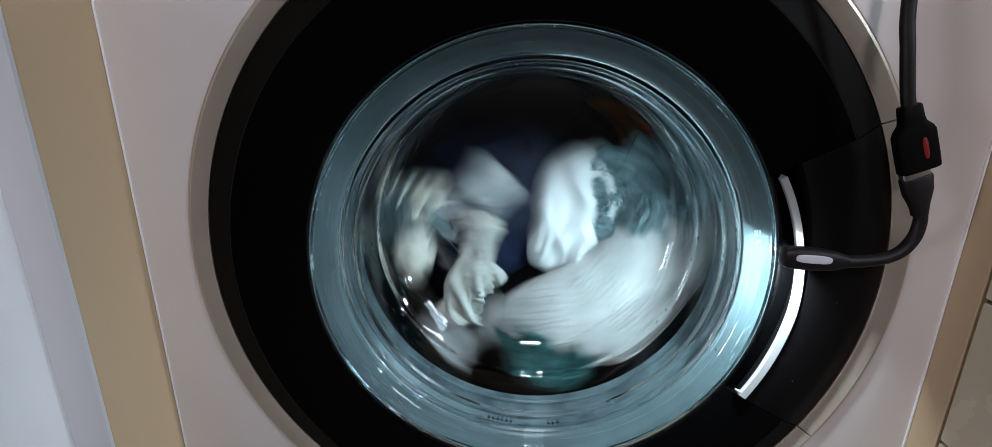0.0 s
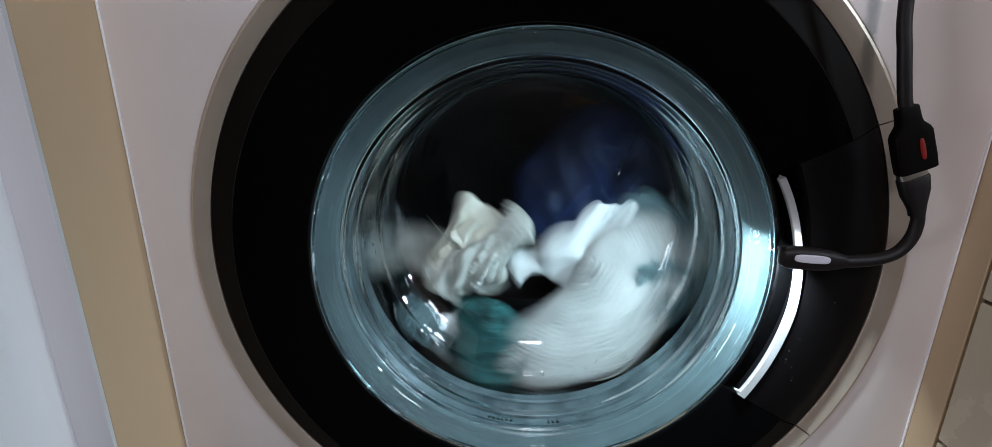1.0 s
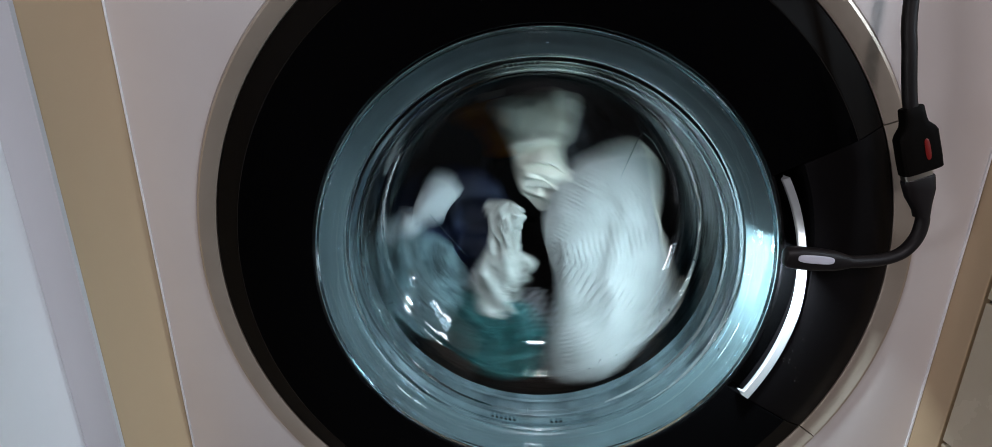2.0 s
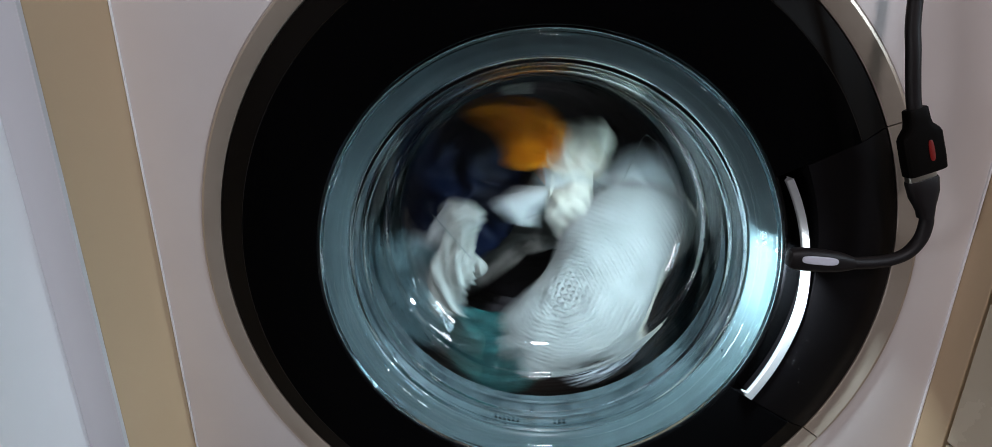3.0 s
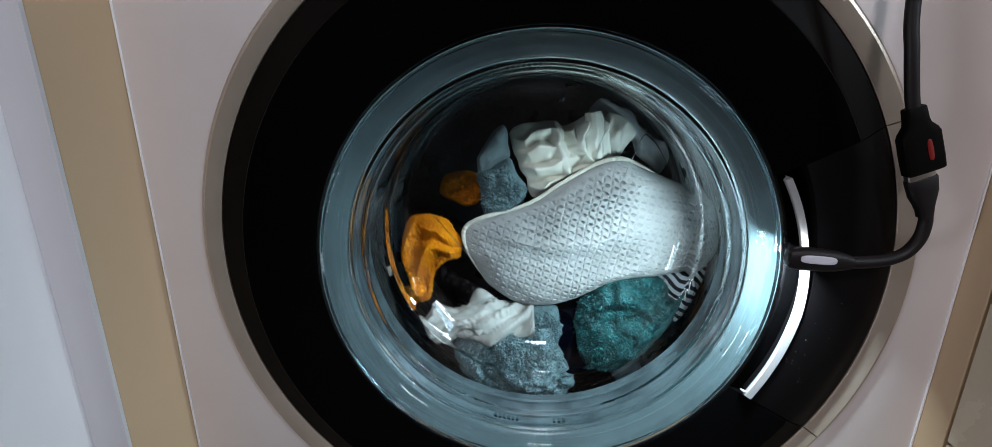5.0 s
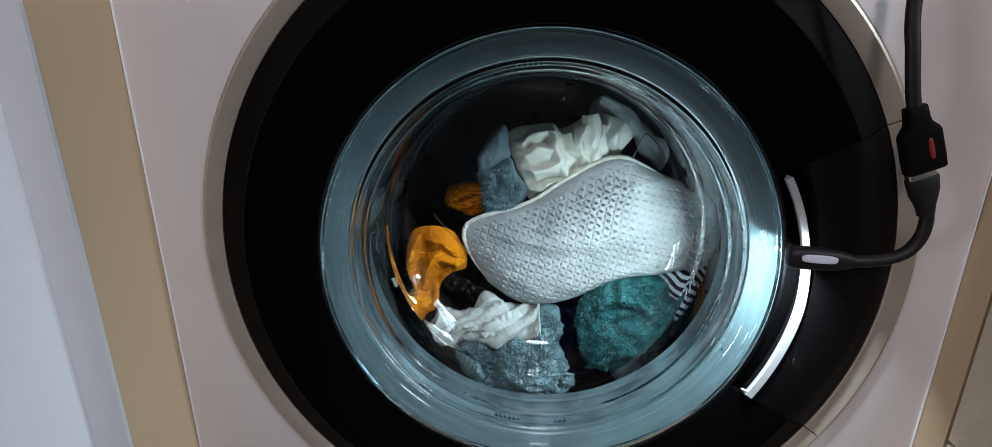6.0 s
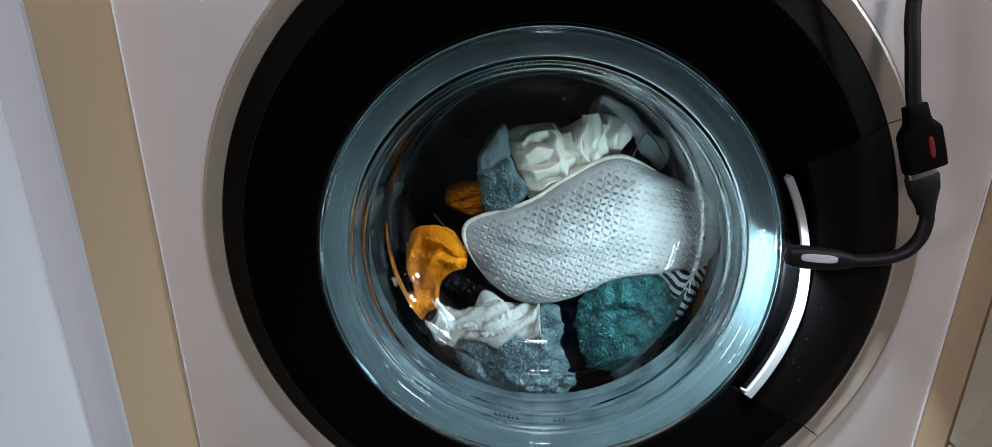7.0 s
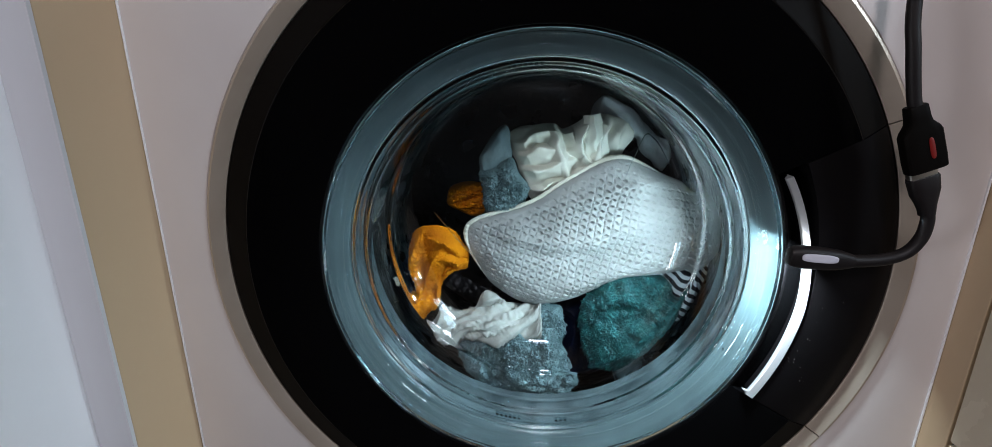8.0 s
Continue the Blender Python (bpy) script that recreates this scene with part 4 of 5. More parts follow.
# ---- what moves ----
# seconds, x, depth, height, clockwise turn in degrees
ROWS = dict(
    waffle=[
        (0.0, 0.105, 0.134, 0.387, -1280), (0.1, 0.064, 0.134, 0.346, -1255), (0.2, -0.002, 0.134, 0.329, -1230), (0.3, -0.069, 0.134, 0.342, -1205),
        (0.4, -0.114, 0.134, 0.398, -1178), (0.5, -0.122, 0.134, 0.425, -1150), (0.6, -0.110, 0.134, 0.498, -1120), (0.7, -0.034, 0.134, 0.535, -1090),
        (0.8, 0.066, 0.134, 0.513, -1045), (0.9, 0.112, 0.134, 0.432, -990), (1.0, 0.090, 0.134, 0.362, -935), (1.1, 0.020, 0.134, 0.350, -895),
        (1.2, -0.036, 0.134, 0.361, -865), (1.3, -0.081, 0.134, 0.384, -840), (1.4, -0.114, 0.134, 0.446, -810), (1.5, -0.103, 0.134, 0.485, -785),
        (1.6, -0.065, 0.134, 0.511, -760), (1.7, -0.027, 0.134, 0.518, -730), (1.8, 0.045, 0.134, 0.519, -695), (1.9, 0.084, 0.134, 0.471, -660),
        (2.0, 0.082, 0.134, 0.411, -618), (2.1, 0.026, 0.134, 0.367, -575), (2.2, -0.033, 0.134, 0.358, -537), (2.3, -0.073, 0.134, 0.386, -500),
        (2.4, -0.099, 0.134, 0.434, -472), (2.5, -0.091, 0.134, 0.480, -445), (2.6, -0.054, 0.134, 0.512, -412), (2.7, -0.018, 0.134, 0.501, -380),
        (2.8, 0.026, 0.134, 0.473, -335), (2.9, 0.060, 0.134, 0.440, -275), (3.0, 0.070, 0.134, 0.392, -222), (3.1, 0.055, 0.134, 0.384, -198),
        (3.2, 0.024, 0.134, 0.376, -180), (3.3, -0.023, 0.134, 0.367, -163), (3.4, -0.046, 0.134, 0.366, -153), (3.5, -0.059, 0.134, 0.365, -143),
        (3.6, -0.076, 0.134, 0.383, -141), (3.7, -0.089, 0.134, 0.403, -138), (3.8, -0.090, 0.134, 0.420, -136), (3.9, -0.099, 0.134, 0.418, -131),
        (4.0, -0.097, 0.134, 0.418, -126), (4.1, -0.080, 0.134, 0.450, -104), (4.2, -0.052, 0.134, 0.481, -76), (4.3, -0.037, 0.134, 0.488, -48),
        (4.4, -0.014, 0.134, 0.480, -30), (4.5, 0.008, 0.134, 0.470, -16), (4.6, 0.027, 0.134, 0.459, -8), (4.7, 0.042, 0.134, 0.448, -3),
        (4.8, 0.045, 0.134, 0.448, -2), (4.9, 0.048, 0.134, 0.449, -1), (5.0, 0.051, 0.134, 0.449, 0), (5.3, 0.051, 0.134, 0.450, 0),
        (5.6, 0.051, 0.134, 0.450, 0), (8.0, 0.051, 0.134, 0.450, 0),
    ],
    bowed=[
        (0.0, -0.133, 0.178, 0.436, -1330), (0.1, -0.122, 0.178, 0.518, -1295), (0.2, -0.066, 0.178, 0.579, -1260), (0.3, 0.014, 0.178, 0.596, -1225),
        (0.4, 0.090, 0.178, 0.565, -1190), (0.5, 0.135, 0.178, 0.495, -1155), (0.6, 0.131, 0.178, 0.413, -1120), (0.7, 0.081, 0.178, 0.348, -1085),
        (0.8, 0.002, 0.178, 0.323, -1050), (0.9, -0.076, 0.178, 0.348, -1015), (1.0, -0.126, 0.178, 0.413, -980), (1.1, -0.130, 0.178, 0.495, -945),
        (1.2, -0.086, 0.178, 0.565, -910), (1.3, -0.010, 0.178, 0.596, -875), (1.4, 0.071, 0.178, 0.579, -840), (1.5, 0.127, 0.178, 0.518, -805),
        (1.6, 0.137, 0.178, 0.436, -770), (1.7, 0.099, 0.178, 0.363, -735), (1.8, 0.026, 0.178, 0.325, -700), (1.9, -0.054, 0.181, 0.338, -665),
        (2.0, -0.108, 0.189, 0.395, -630), (2.1, -0.114, 0.201, 0.468, -595), (2.2, -0.078, 0.216, 0.523, -559), (2.3, -0.021, 0.230, 0.543, -525),
        (2.4, 0.030, 0.245, 0.528, -490), (2.5, 0.060, 0.257, 0.491, -455), (2.6, 0.065, 0.265, 0.450, -420), (2.7, 0.052, 0.268, 0.416, -384),
        (2.8, 0.023, 0.268, 0.394, -350), (2.9, -0.013, 0.268, 0.392, -315), (3.2, 0.045, 0.268, 0.440, -240), (3.5, 0.045, 0.268, 0.440, -160),
        (4.0, 0.045, 0.268, 0.440, -90), (4.5, 0.045, 0.268, 0.440, -20), (5.0, 0.045, 0.268, 0.440, 0), (8.0, 0.045, 0.268, 0.440, 0),
    ],
    orange=[
        (0.0, 0.127, 0.256, 0.544, -1330), (0.1, 0.156, 0.256, 0.469, -1293), (0.2, 0.143, 0.256, 0.370, -1257), (0.3, 0.084, 0.256, 0.278, -1220),
        (0.4, 0.001, 0.256, 0.247, -1185), (0.5, -0.094, 0.256, 0.253, -1150), (0.6, -0.168, 0.256, 0.335, -1120), (0.7, -0.171, 0.256, 0.439, -1090),
        (0.8, -0.105, 0.256, 0.520, -1045), (0.9, -0.014, 0.256, 0.551, -990), (1.0, 0.084, 0.256, 0.522, -935), (1.1, 0.121, 0.196, 0.453, -895),
        (1.2, 0.110, 0.167, 0.386, -865), (1.3, 0.059, 0.168, 0.314, -840), (1.4, -0.019, 0.169, 0.306, -810), (1.5, -0.084, 0.170, 0.323, -785),
        (1.6, -0.152, 0.192, 0.371, -760), (1.7, -0.179, 0.235, 0.420, -730), (1.8, -0.146, 0.256, 0.472, -695), (1.9, -0.109, 0.256, 0.528, -660),
        (2.0, -0.040, 0.256, 0.540, -618), (2.1, 0.027, 0.256, 0.552, -575), (2.2, 0.078, 0.256, 0.500, -537), (2.3, 0.131, 0.256, 0.446, -500),
        (2.4, 0.086, 0.256, 0.361, -472), (2.5, 0.037, 0.256, 0.269, -445), (2.6, -0.084, 0.256, 0.274, -412), (2.7, -0.138, 0.176, 0.395, -380),
        (2.8, -0.122, 0.136, 0.491, -335), (2.9, -0.080, 0.136, 0.536, -295), (3.0, -0.014, 0.136, 0.546, -250), (3.1, 0.054, 0.136, 0.520, -210),
        (3.2, 0.105, 0.136, 0.454, -175), (3.3, 0.104, 0.136, 0.383, -148), (3.4, 0.081, 0.136, 0.351, -132), (3.5, 0.049, 0.136, 0.329, -120),
        (3.6, 0.012, 0.136, 0.321, -109), (3.7, -0.020, 0.136, 0.323, -98), (3.8, -0.042, 0.136, 0.326, -88), (3.9, -0.057, 0.136, 0.328, -78),
        (4.0, -0.067, 0.136, 0.333, -67), (4.1, -0.104, 0.136, 0.352, -54), (4.2, -0.134, 0.136, 0.390, -40), (4.3, -0.152, 0.136, 0.432, -26),
        (4.4, -0.160, 0.136, 0.457, -14), (4.5, -0.156, 0.136, 0.464, -8), (4.6, -0.139, 0.136, 0.474, -6), (4.7, -0.123, 0.136, 0.471, -3),
        (4.8, -0.119, 0.136, 0.455, -2), (4.9, -0.115, 0.136, 0.438, -1), (5.0, -0.112, 0.136, 0.428, 0), (5.3, -0.107, 0.136, 0.416, 0),
        (5.6, -0.107, 0.136, 0.415, 0), (8.0, -0.107, 0.136, 0.415, 0),
    ],
    cream=[
        (0.0, -0.129, 0.152, 0.457, -1330), (0.1, -0.094, 0.152, 0.519, -1293), (0.2, -0.088, 0.152, 0.513, -1257), (0.3, -0.114, 0.152, 0.506, -1220),
        (0.4, -0.114, 0.152, 0.500, -1185), (0.5, -0.108, 0.152, 0.487, -1150), (0.6, -0.088, 0.152, 0.494, -1120), (0.7, -0.088, 0.152, 0.532, -1090),
        (0.8, -0.050, 0.152, 0.521, -1045), (0.9, -0.068, 0.152, 0.458, -990), (1.0, -0.064, 0.152, 0.434, -935), (1.1, -0.068, 0.152, 0.424, -895),
        (1.2, -0.045, 0.152, 0.406, -865), (1.3, -0.065, 0.152, 0.376, -840), (1.4, -0.083, 0.152, 0.365, -810), (1.5, -0.101, 0.152, 0.360, -785),
        (1.6, -0.134, 0.152, 0.418, -760), (1.7, -0.131, 0.152, 0.487, -730), (1.8, -0.091, 0.152, 0.520, -695), (1.9, -0.053, 0.152, 0.552, -660),
        (2.0, -0.001, 0.152, 0.544, -618), (2.1, 0.052, 0.152, 0.535, -575), (2.2, 0.070, 0.152, 0.482, -537), (2.3, 0.090, 0.152, 0.425, -500),
        (2.4, 0.053, 0.152, 0.381, -472), (2.5, 0.014, 0.152, 0.335, -445), (2.6, -0.084, 0.152, 0.377, -412), (2.7, -0.095, 0.152, 0.489, -380),
        (2.8, -0.063, 0.152, 0.528, -335), (2.9, 0.018, 0.152, 0.542, -295), (3.0, 0.031, 0.152, 0.516, -250), (3.1, 0.070, 0.152, 0.492, -210),
        (3.2, 0.085, 0.152, 0.453, -175), (3.3, 0.075, 0.152, 0.411, -148), (3.4, 0.035, 0.152, 0.438, -132), (3.5, 0.022, 0.152, 0.427, -120),
        (3.6, 0.036, 0.152, 0.410, -109), (3.7, 0.057, 0.152, 0.396, -98), (3.8, 0.038, 0.152, 0.374, -88), (3.9, 0.024, 0.152, 0.366, -78),
        (4.0, -0.031, 0.152, 0.400, -67), (4.1, -0.071, 0.152, 0.455, -54), (4.2, -0.083, 0.152, 0.502, -40), (4.3, -0.086, 0.152, 0.534, -26),
        (4.4, -0.076, 0.152, 0.547, -14), (4.5, -0.050, 0.152, 0.550, -8), (4.6, -0.013, 0.152, 0.550, -6), (4.7, 0.015, 0.152, 0.544, -3),
        (4.8, 0.017, 0.152, 0.538, -2), (4.9, 0.019, 0.152, 0.532, -1), (5.0, 0.021, 0.152, 0.525, 0), (5.3, 0.018, 0.152, 0.522, 0),
        (5.6, 0.018, 0.152, 0.522, 0), (8.0, 0.018, 0.152, 0.522, 0),
    ],
    blue=[
        (0.0, -0.127, 0.142, 0.455, -1330), (0.1, -0.111, 0.142, 0.527, -1293), (0.2, -0.037, 0.142, 0.552, -1257), (0.3, 0.036, 0.142, 0.535, -1220),
        (0.4, 0.087, 0.142, 0.505, -1185), (0.5, 0.010, 0.142, 0.307, -1150), (0.6, 0.135, 0.142, 0.386, -1120), (0.7, 0.075, 0.142, 0.310, -1090),
        (0.8, -0.008, 0.142, 0.307, -1045), (0.9, -0.092, 0.142, 0.335, -990), (1.0, -0.120, 0.142, 0.326, -935), (1.1, -0.127, 0.142, 0.489, -895),
        (1.2, -0.069, 0.142, 0.534, -865), (1.3, 0.016, 0.142, 0.547, -840), (1.4, 0.090, 0.142, 0.518, -810), (1.5, -0.145, 0.142, 0.421, -785),
        (1.6, 0.115, 0.142, 0.371, -760), (1.7, 0.045, 0.142, 0.308, -730), (1.8, -0.018, 0.142, 0.322, -695), (1.9, -0.081, 0.142, 0.335, -660),
        (2.0, -0.114, 0.142, 0.390, -618), (2.1, -0.146, 0.142, 0.442, -575), (2.2, -0.111, 0.142, 0.490, -537), (2.3, -0.079, 0.142, 0.535, -500),
        (2.4, -0.011, 0.142, 0.536, -472), (2.5, 0.055, 0.142, 0.537, -445), (2.6, 0.083, 0.142, 0.478, -412), (2.7, 0.113, 0.142, 0.415, -380),
        (2.8, 0.073, 0.142, 0.342, -335), (2.9, -0.029, 0.142, 0.315, -295), (3.0, -0.112, 0.142, 0.350, -250), (3.1, -0.144, 0.142, 0.422, -210),
        (3.2, -0.127, 0.142, 0.490, -175), (3.3, -0.101, 0.142, 0.523, -148), (3.4, -0.038, 0.142, 0.530, -132), (3.5, 0.018, 0.142, 0.518, -120),
        (3.6, 0.050, 0.142, 0.487, -109), (3.7, 0.064, 0.142, 0.474, -98), (3.8, 0.072, 0.142, 0.448, -88), (3.9, 0.067, 0.142, 0.414, -78),
        (4.0, 0.057, 0.142, 0.378, -67), (4.1, 0.031, 0.142, 0.351, -54), (4.2, 0.005, 0.142, 0.323, -40), (4.3, -0.033, 0.142, 0.360, -26),
        (4.4, -0.070, 0.142, 0.395, -14), (4.5, -0.082, 0.142, 0.491, -8), (4.6, -0.069, 0.142, 0.516, -6), (4.7, -0.050, 0.142, 0.517, -3),
        (4.8, -0.045, 0.142, 0.512, -2), (4.9, -0.040, 0.142, 0.508, -1), (5.0, -0.035, 0.142, 0.502, 0), (5.3, -0.035, 0.142, 0.502, 0),
        (5.6, -0.035, 0.142, 0.502, 0), (8.0, -0.035, 0.142, 0.502, 0),
    ],
    grey=[
        (0.0, 0.143, 0.144, 0.475, -1330), (0.1, 0.143, 0.144, 0.415, -1293), (0.2, 0.086, 0.144, 0.327, -1257), (0.3, -0.036, 0.144, 0.299, -1220),
        (0.4, 0.011, 0.144, 0.369, -1185), (0.5, 0.139, 0.144, 0.408, -1150), (0.6, 0.137, 0.144, 0.358, -1120), (0.7, 0.132, 0.144, 0.343, -1090),
        (0.8, 0.099, 0.144, 0.493, -1045), (0.9, 0.140, 0.144, 0.456, -990), (1.0, 0.151, 0.144, 0.402, -935), (1.1, 0.124, 0.144, 0.351, -895),
        (1.2, 0.046, 0.144, 0.302, -865), (1.3, -0.096, 0.164, 0.324, -840), (1.4, 0.039, 0.184, 0.518, -810), (1.5, 0.148, 0.184, 0.440, -785),
        (1.6, 0.131, 0.184, 0.361, -760), (1.7, 0.047, 0.164, 0.289, -730), (1.8, -0.018, 0.144, 0.311, -695), (1.9, -0.081, 0.144, 0.320, -660),
        (2.0, -0.121, 0.144, 0.372, -618), (2.1, -0.160, 0.144, 0.421, -575), (2.2, -0.141, 0.144, 0.473, -537), (2.3, -0.123, 0.144, 0.522, -500),
        (2.4, -0.060, 0.144, 0.538, -472), (2.5, 0.000, 0.144, 0.554, -445), (2.6, 0.080, 0.144, 0.519, -412), (2.7, 0.071, 0.144, 0.372, -380),
        (2.8, -0.001, 0.144, 0.309, -335), (2.9, -0.071, 0.144, 0.306, -295), (3.0, -0.139, 0.144, 0.365, -250), (3.1, -0.156, 0.144, 0.436, -210),
        (3.2, -0.126, 0.144, 0.510, -175), (3.3, -0.081, 0.144, 0.536, -148), (3.4, -0.032, 0.144, 0.533, -132), (3.5, 0.002, 0.144, 0.528, -120),
        (3.6, 0.049, 0.144, 0.500, -109), (3.7, 0.066, 0.144, 0.481, -98), (3.8, 0.085, 0.144, 0.436, -88), (3.9, 0.091, 0.144, 0.394, -78),
        (4.0, 0.097, 0.144, 0.355, -67), (4.1, 0.087, 0.144, 0.324, -54), (4.2, 0.040, 0.144, 0.310, -40), (4.3, -0.001, 0.144, 0.305, -26),
        (4.4, -0.036, 0.144, 0.307, -14), (4.5, -0.050, 0.144, 0.314, -8), (4.6, -0.053, 0.144, 0.311, -6), (4.7, -0.057, 0.144, 0.307, -3),
        (4.8, -0.044, 0.144, 0.307, -2), (4.9, -0.031, 0.144, 0.307, -1), (5.0, -0.019, 0.144, 0.307, 0), (5.3, -0.019, 0.144, 0.307, 0),
        (5.6, -0.019, 0.144, 0.307, 0), (8.0, -0.017, 0.144, 0.307, 0),
    ],
    twist=[
        (0.0, -0.056, 0.136, 0.404, -1330), (0.1, -0.043, 0.136, 0.411, -1293), (0.2, -0.049, 0.136, 0.425, -1257), (0.3, -0.036, 0.136, 0.438, -1220),
        (0.4, -0.023, 0.136, 0.452, -1185), (0.5, 0.023, 0.136, 0.416, -1150), (0.6, 0.016, 0.136, 0.419, -1120), (0.7, -0.003, 0.136, 0.412, -1090),
        (0.8, -0.030, 0.136, 0.411, -1045), (0.9, -0.062, 0.136, 0.438, -990), (1.0, -0.046, 0.136, 0.418, -935), (1.1, -0.054, 0.136, 0.423, -895),
        (1.2, -0.050, 0.136, 0.432, -865), (1.3, -0.004, 0.136, 0.455, -840), (1.4, 0.007, 0.136, 0.460, -810), (1.5, 0.044, 0.136, 0.403, -785),
        (1.6, 0.021, 0.136, 0.406, -760), (1.7, 0.011, 0.136, 0.404, -730), (1.8, 0.002, 0.136, 0.405, -695), (1.9, -0.007, 0.136, 0.405, -660),
        (2.0, -0.030, 0.136, 0.415, -618), (2.1, -0.053, 0.136, 0.425, -575), (2.2, -0.047, 0.136, 0.442, -537), (2.3, -0.041, 0.136, 0.459, -500),
        (2.4, -0.019, 0.136, 0.450, -472), (2.5, 0.003, 0.136, 0.441, -445), (2.6, 0.001, 0.136, 0.413, -412), (2.7, -0.002, 0.136, 0.385, -380),
        (2.8, -0.036, 0.136, 0.372, -335), (2.9, -0.076, 0.136, 0.383, -295), (3.0, -0.083, 0.136, 0.415, -250), (3.1, -0.076, 0.136, 0.432, -210),
        (3.2, -0.055, 0.136, 0.445, -175), (3.3, -0.037, 0.136, 0.456, -148), (3.4, 0.005, 0.136, 0.448, -132), (3.5, 0.028, 0.136, 0.425, -120),
        (3.6, 0.048, 0.136, 0.412, -109), (3.7, 0.049, 0.136, 0.394, -98), (3.8, 0.040, 0.136, 0.383, -88), (3.9, 0.034, 0.136, 0.368, -78),
        (4.0, 0.024, 0.136, 0.349, -67), (4.1, 0.005, 0.136, 0.344, -54), (4.2, -0.019, 0.136, 0.350, -40), (4.3, -0.043, 0.136, 0.346, -26),
        (4.4, -0.067, 0.136, 0.357, -14), (4.5, -0.084, 0.136, 0.367, -8), (4.6, -0.085, 0.136, 0.373, -6), (4.7, -0.087, 0.136, 0.378, -3),
        (4.8, -0.077, 0.136, 0.368, -2), (4.9, -0.067, 0.136, 0.359, -1), (5.0, -0.057, 0.136, 0.348, 0), (5.3, -0.051, 0.136, 0.345, 0),
        (5.6, -0.051, 0.136, 0.345, 0), (8.0, -0.051, 0.136, 0.345, 0),
    ],
    teal=[
        (0.0, 0.022, 0.140, 0.313, -1330), (0.1, -0.049, 0.140, 0.310, -1293), (0.2, -0.129, 0.140, 0.367, -1257), (0.3, -0.139, 0.140, 0.431, -1220),
        (0.4, -0.122, 0.140, 0.515, -1185), (0.5, -0.057, 0.140, 0.543, -1150), (0.6, 0.036, 0.140, 0.536, -1120), (0.7, 0.105, 0.140, 0.463, -1090),
        (0.8, 0.108, 0.140, 0.375, -1045), (0.9, 0.032, 0.140, 0.321, -990), (1.0, -0.039, 0.140, 0.310, -935), (1.1, -0.118, 0.140, 0.353, -895),
        (1.2, -0.148, 0.140, 0.417, -865), (1.3, -0.118, 0.140, 0.510, -840), (1.4, -0.074, 0.140, 0.553, -810), (1.5, -0.032, 0.140, 0.550, -785),
        (1.6, 0.052, 0.140, 0.519, -760), (1.7, 0.107, 0.140, 0.430, -730), (1.8, 0.070, 0.140, 0.377, -695), (1.9, 0.029, 0.140, 0.321, -660),
        (2.0, -0.039, 0.140, 0.329, -618), (2.1, -0.108, 0.140, 0.338, -575), (2.2, -0.126, 0.140, 0.396, -537), (2.3, -0.144, 0.140, 0.451, -500),
        (2.4, -0.097, 0.140, 0.501, -472), (2.5, -0.054, 0.140, 0.548, -445), (2.6, 0.048, 0.140, 0.538, -412), (2.7, 0.109, 0.140, 0.445, -380),
        (2.8, 0.094, 0.140, 0.354, -335), (2.9, 0.026, 0.140, 0.314, -295), (3.0, -0.049, 0.140, 0.307, -250), (3.1, -0.105, 0.140, 0.324, -210),
        (3.2, -0.131, 0.140, 0.368, -175), (3.3, -0.149, 0.140, 0.404, -148), (3.4, -0.148, 0.140, 0.438, -132), (3.5, -0.139, 0.140, 0.485, -120),
        (3.6, -0.118, 0.140, 0.517, -109), (3.7, -0.081, 0.140, 0.530, -98), (3.8, -0.050, 0.140, 0.524, -88), (3.9, -0.013, 0.140, 0.506, -78),
        (4.0, 0.051, 0.140, 0.466, -67), (4.1, 0.071, 0.140, 0.444, -54), (4.2, 0.078, 0.140, 0.427, -40), (4.3, 0.084, 0.140, 0.409, -26),
        (4.4, 0.082, 0.140, 0.375, -14), (4.5, 0.074, 0.140, 0.360, -8), (4.6, 0.070, 0.140, 0.347, -6), (4.7, 0.065, 0.140, 0.334, -3),
        (4.8, 0.074, 0.140, 0.340, -2), (4.9, 0.083, 0.140, 0.346, -1), (5.0, 0.091, 0.140, 0.351, 0), (5.3, 0.091, 0.140, 0.351, 0),
        (5.6, 0.091, 0.140, 0.351, 0), (8.0, 0.093, 0.140, 0.351, 0),
    ],
    stripe=[
        (0.0, 0.153, 0.240, 0.450, -1330), (0.1, 0.176, 0.240, 0.378, -1293), (0.2, 0.100, 0.240, 0.252, -1257), (0.3, 0.027, 0.240, 0.220, -1220),
        (0.4, -0.092, 0.240, 0.244, -1185), (0.5, -0.156, 0.240, 0.325, -1150), (0.6, -0.166, 0.240, 0.443, -1120), (0.7, 0.043, 0.187, 0.482, -1090),
        (0.8, 0.146, 0.160, 0.411, -1045), (0.9, 0.124, 0.187, 0.319, -990), (1.0, 0.059, 0.240, 0.232, -935), (1.1, -0.059, 0.240, 0.227, -895),
        (1.2, -0.174, 0.240, 0.325, -865), (1.3, -0.185, 0.240, 0.427, -840), (1.4, -0.104, 0.240, 0.529, -810), (1.5, 0.028, 0.240, 0.538, -785),
        (1.6, 0.120, 0.240, 0.473, -760), (1.7, 0.174, 0.240, 0.370, -730), (1.8, 0.117, 0.240, 0.303, -695), (1.9, 0.056, 0.240, 0.232, -660),
        (2.0, -0.050, 0.240, 0.265, -618), (2.1, -0.155, 0.240, 0.298, -575), (2.2, -0.172, 0.240, 0.373, -537), (2.3, -0.189, 0.240, 0.444, -500),
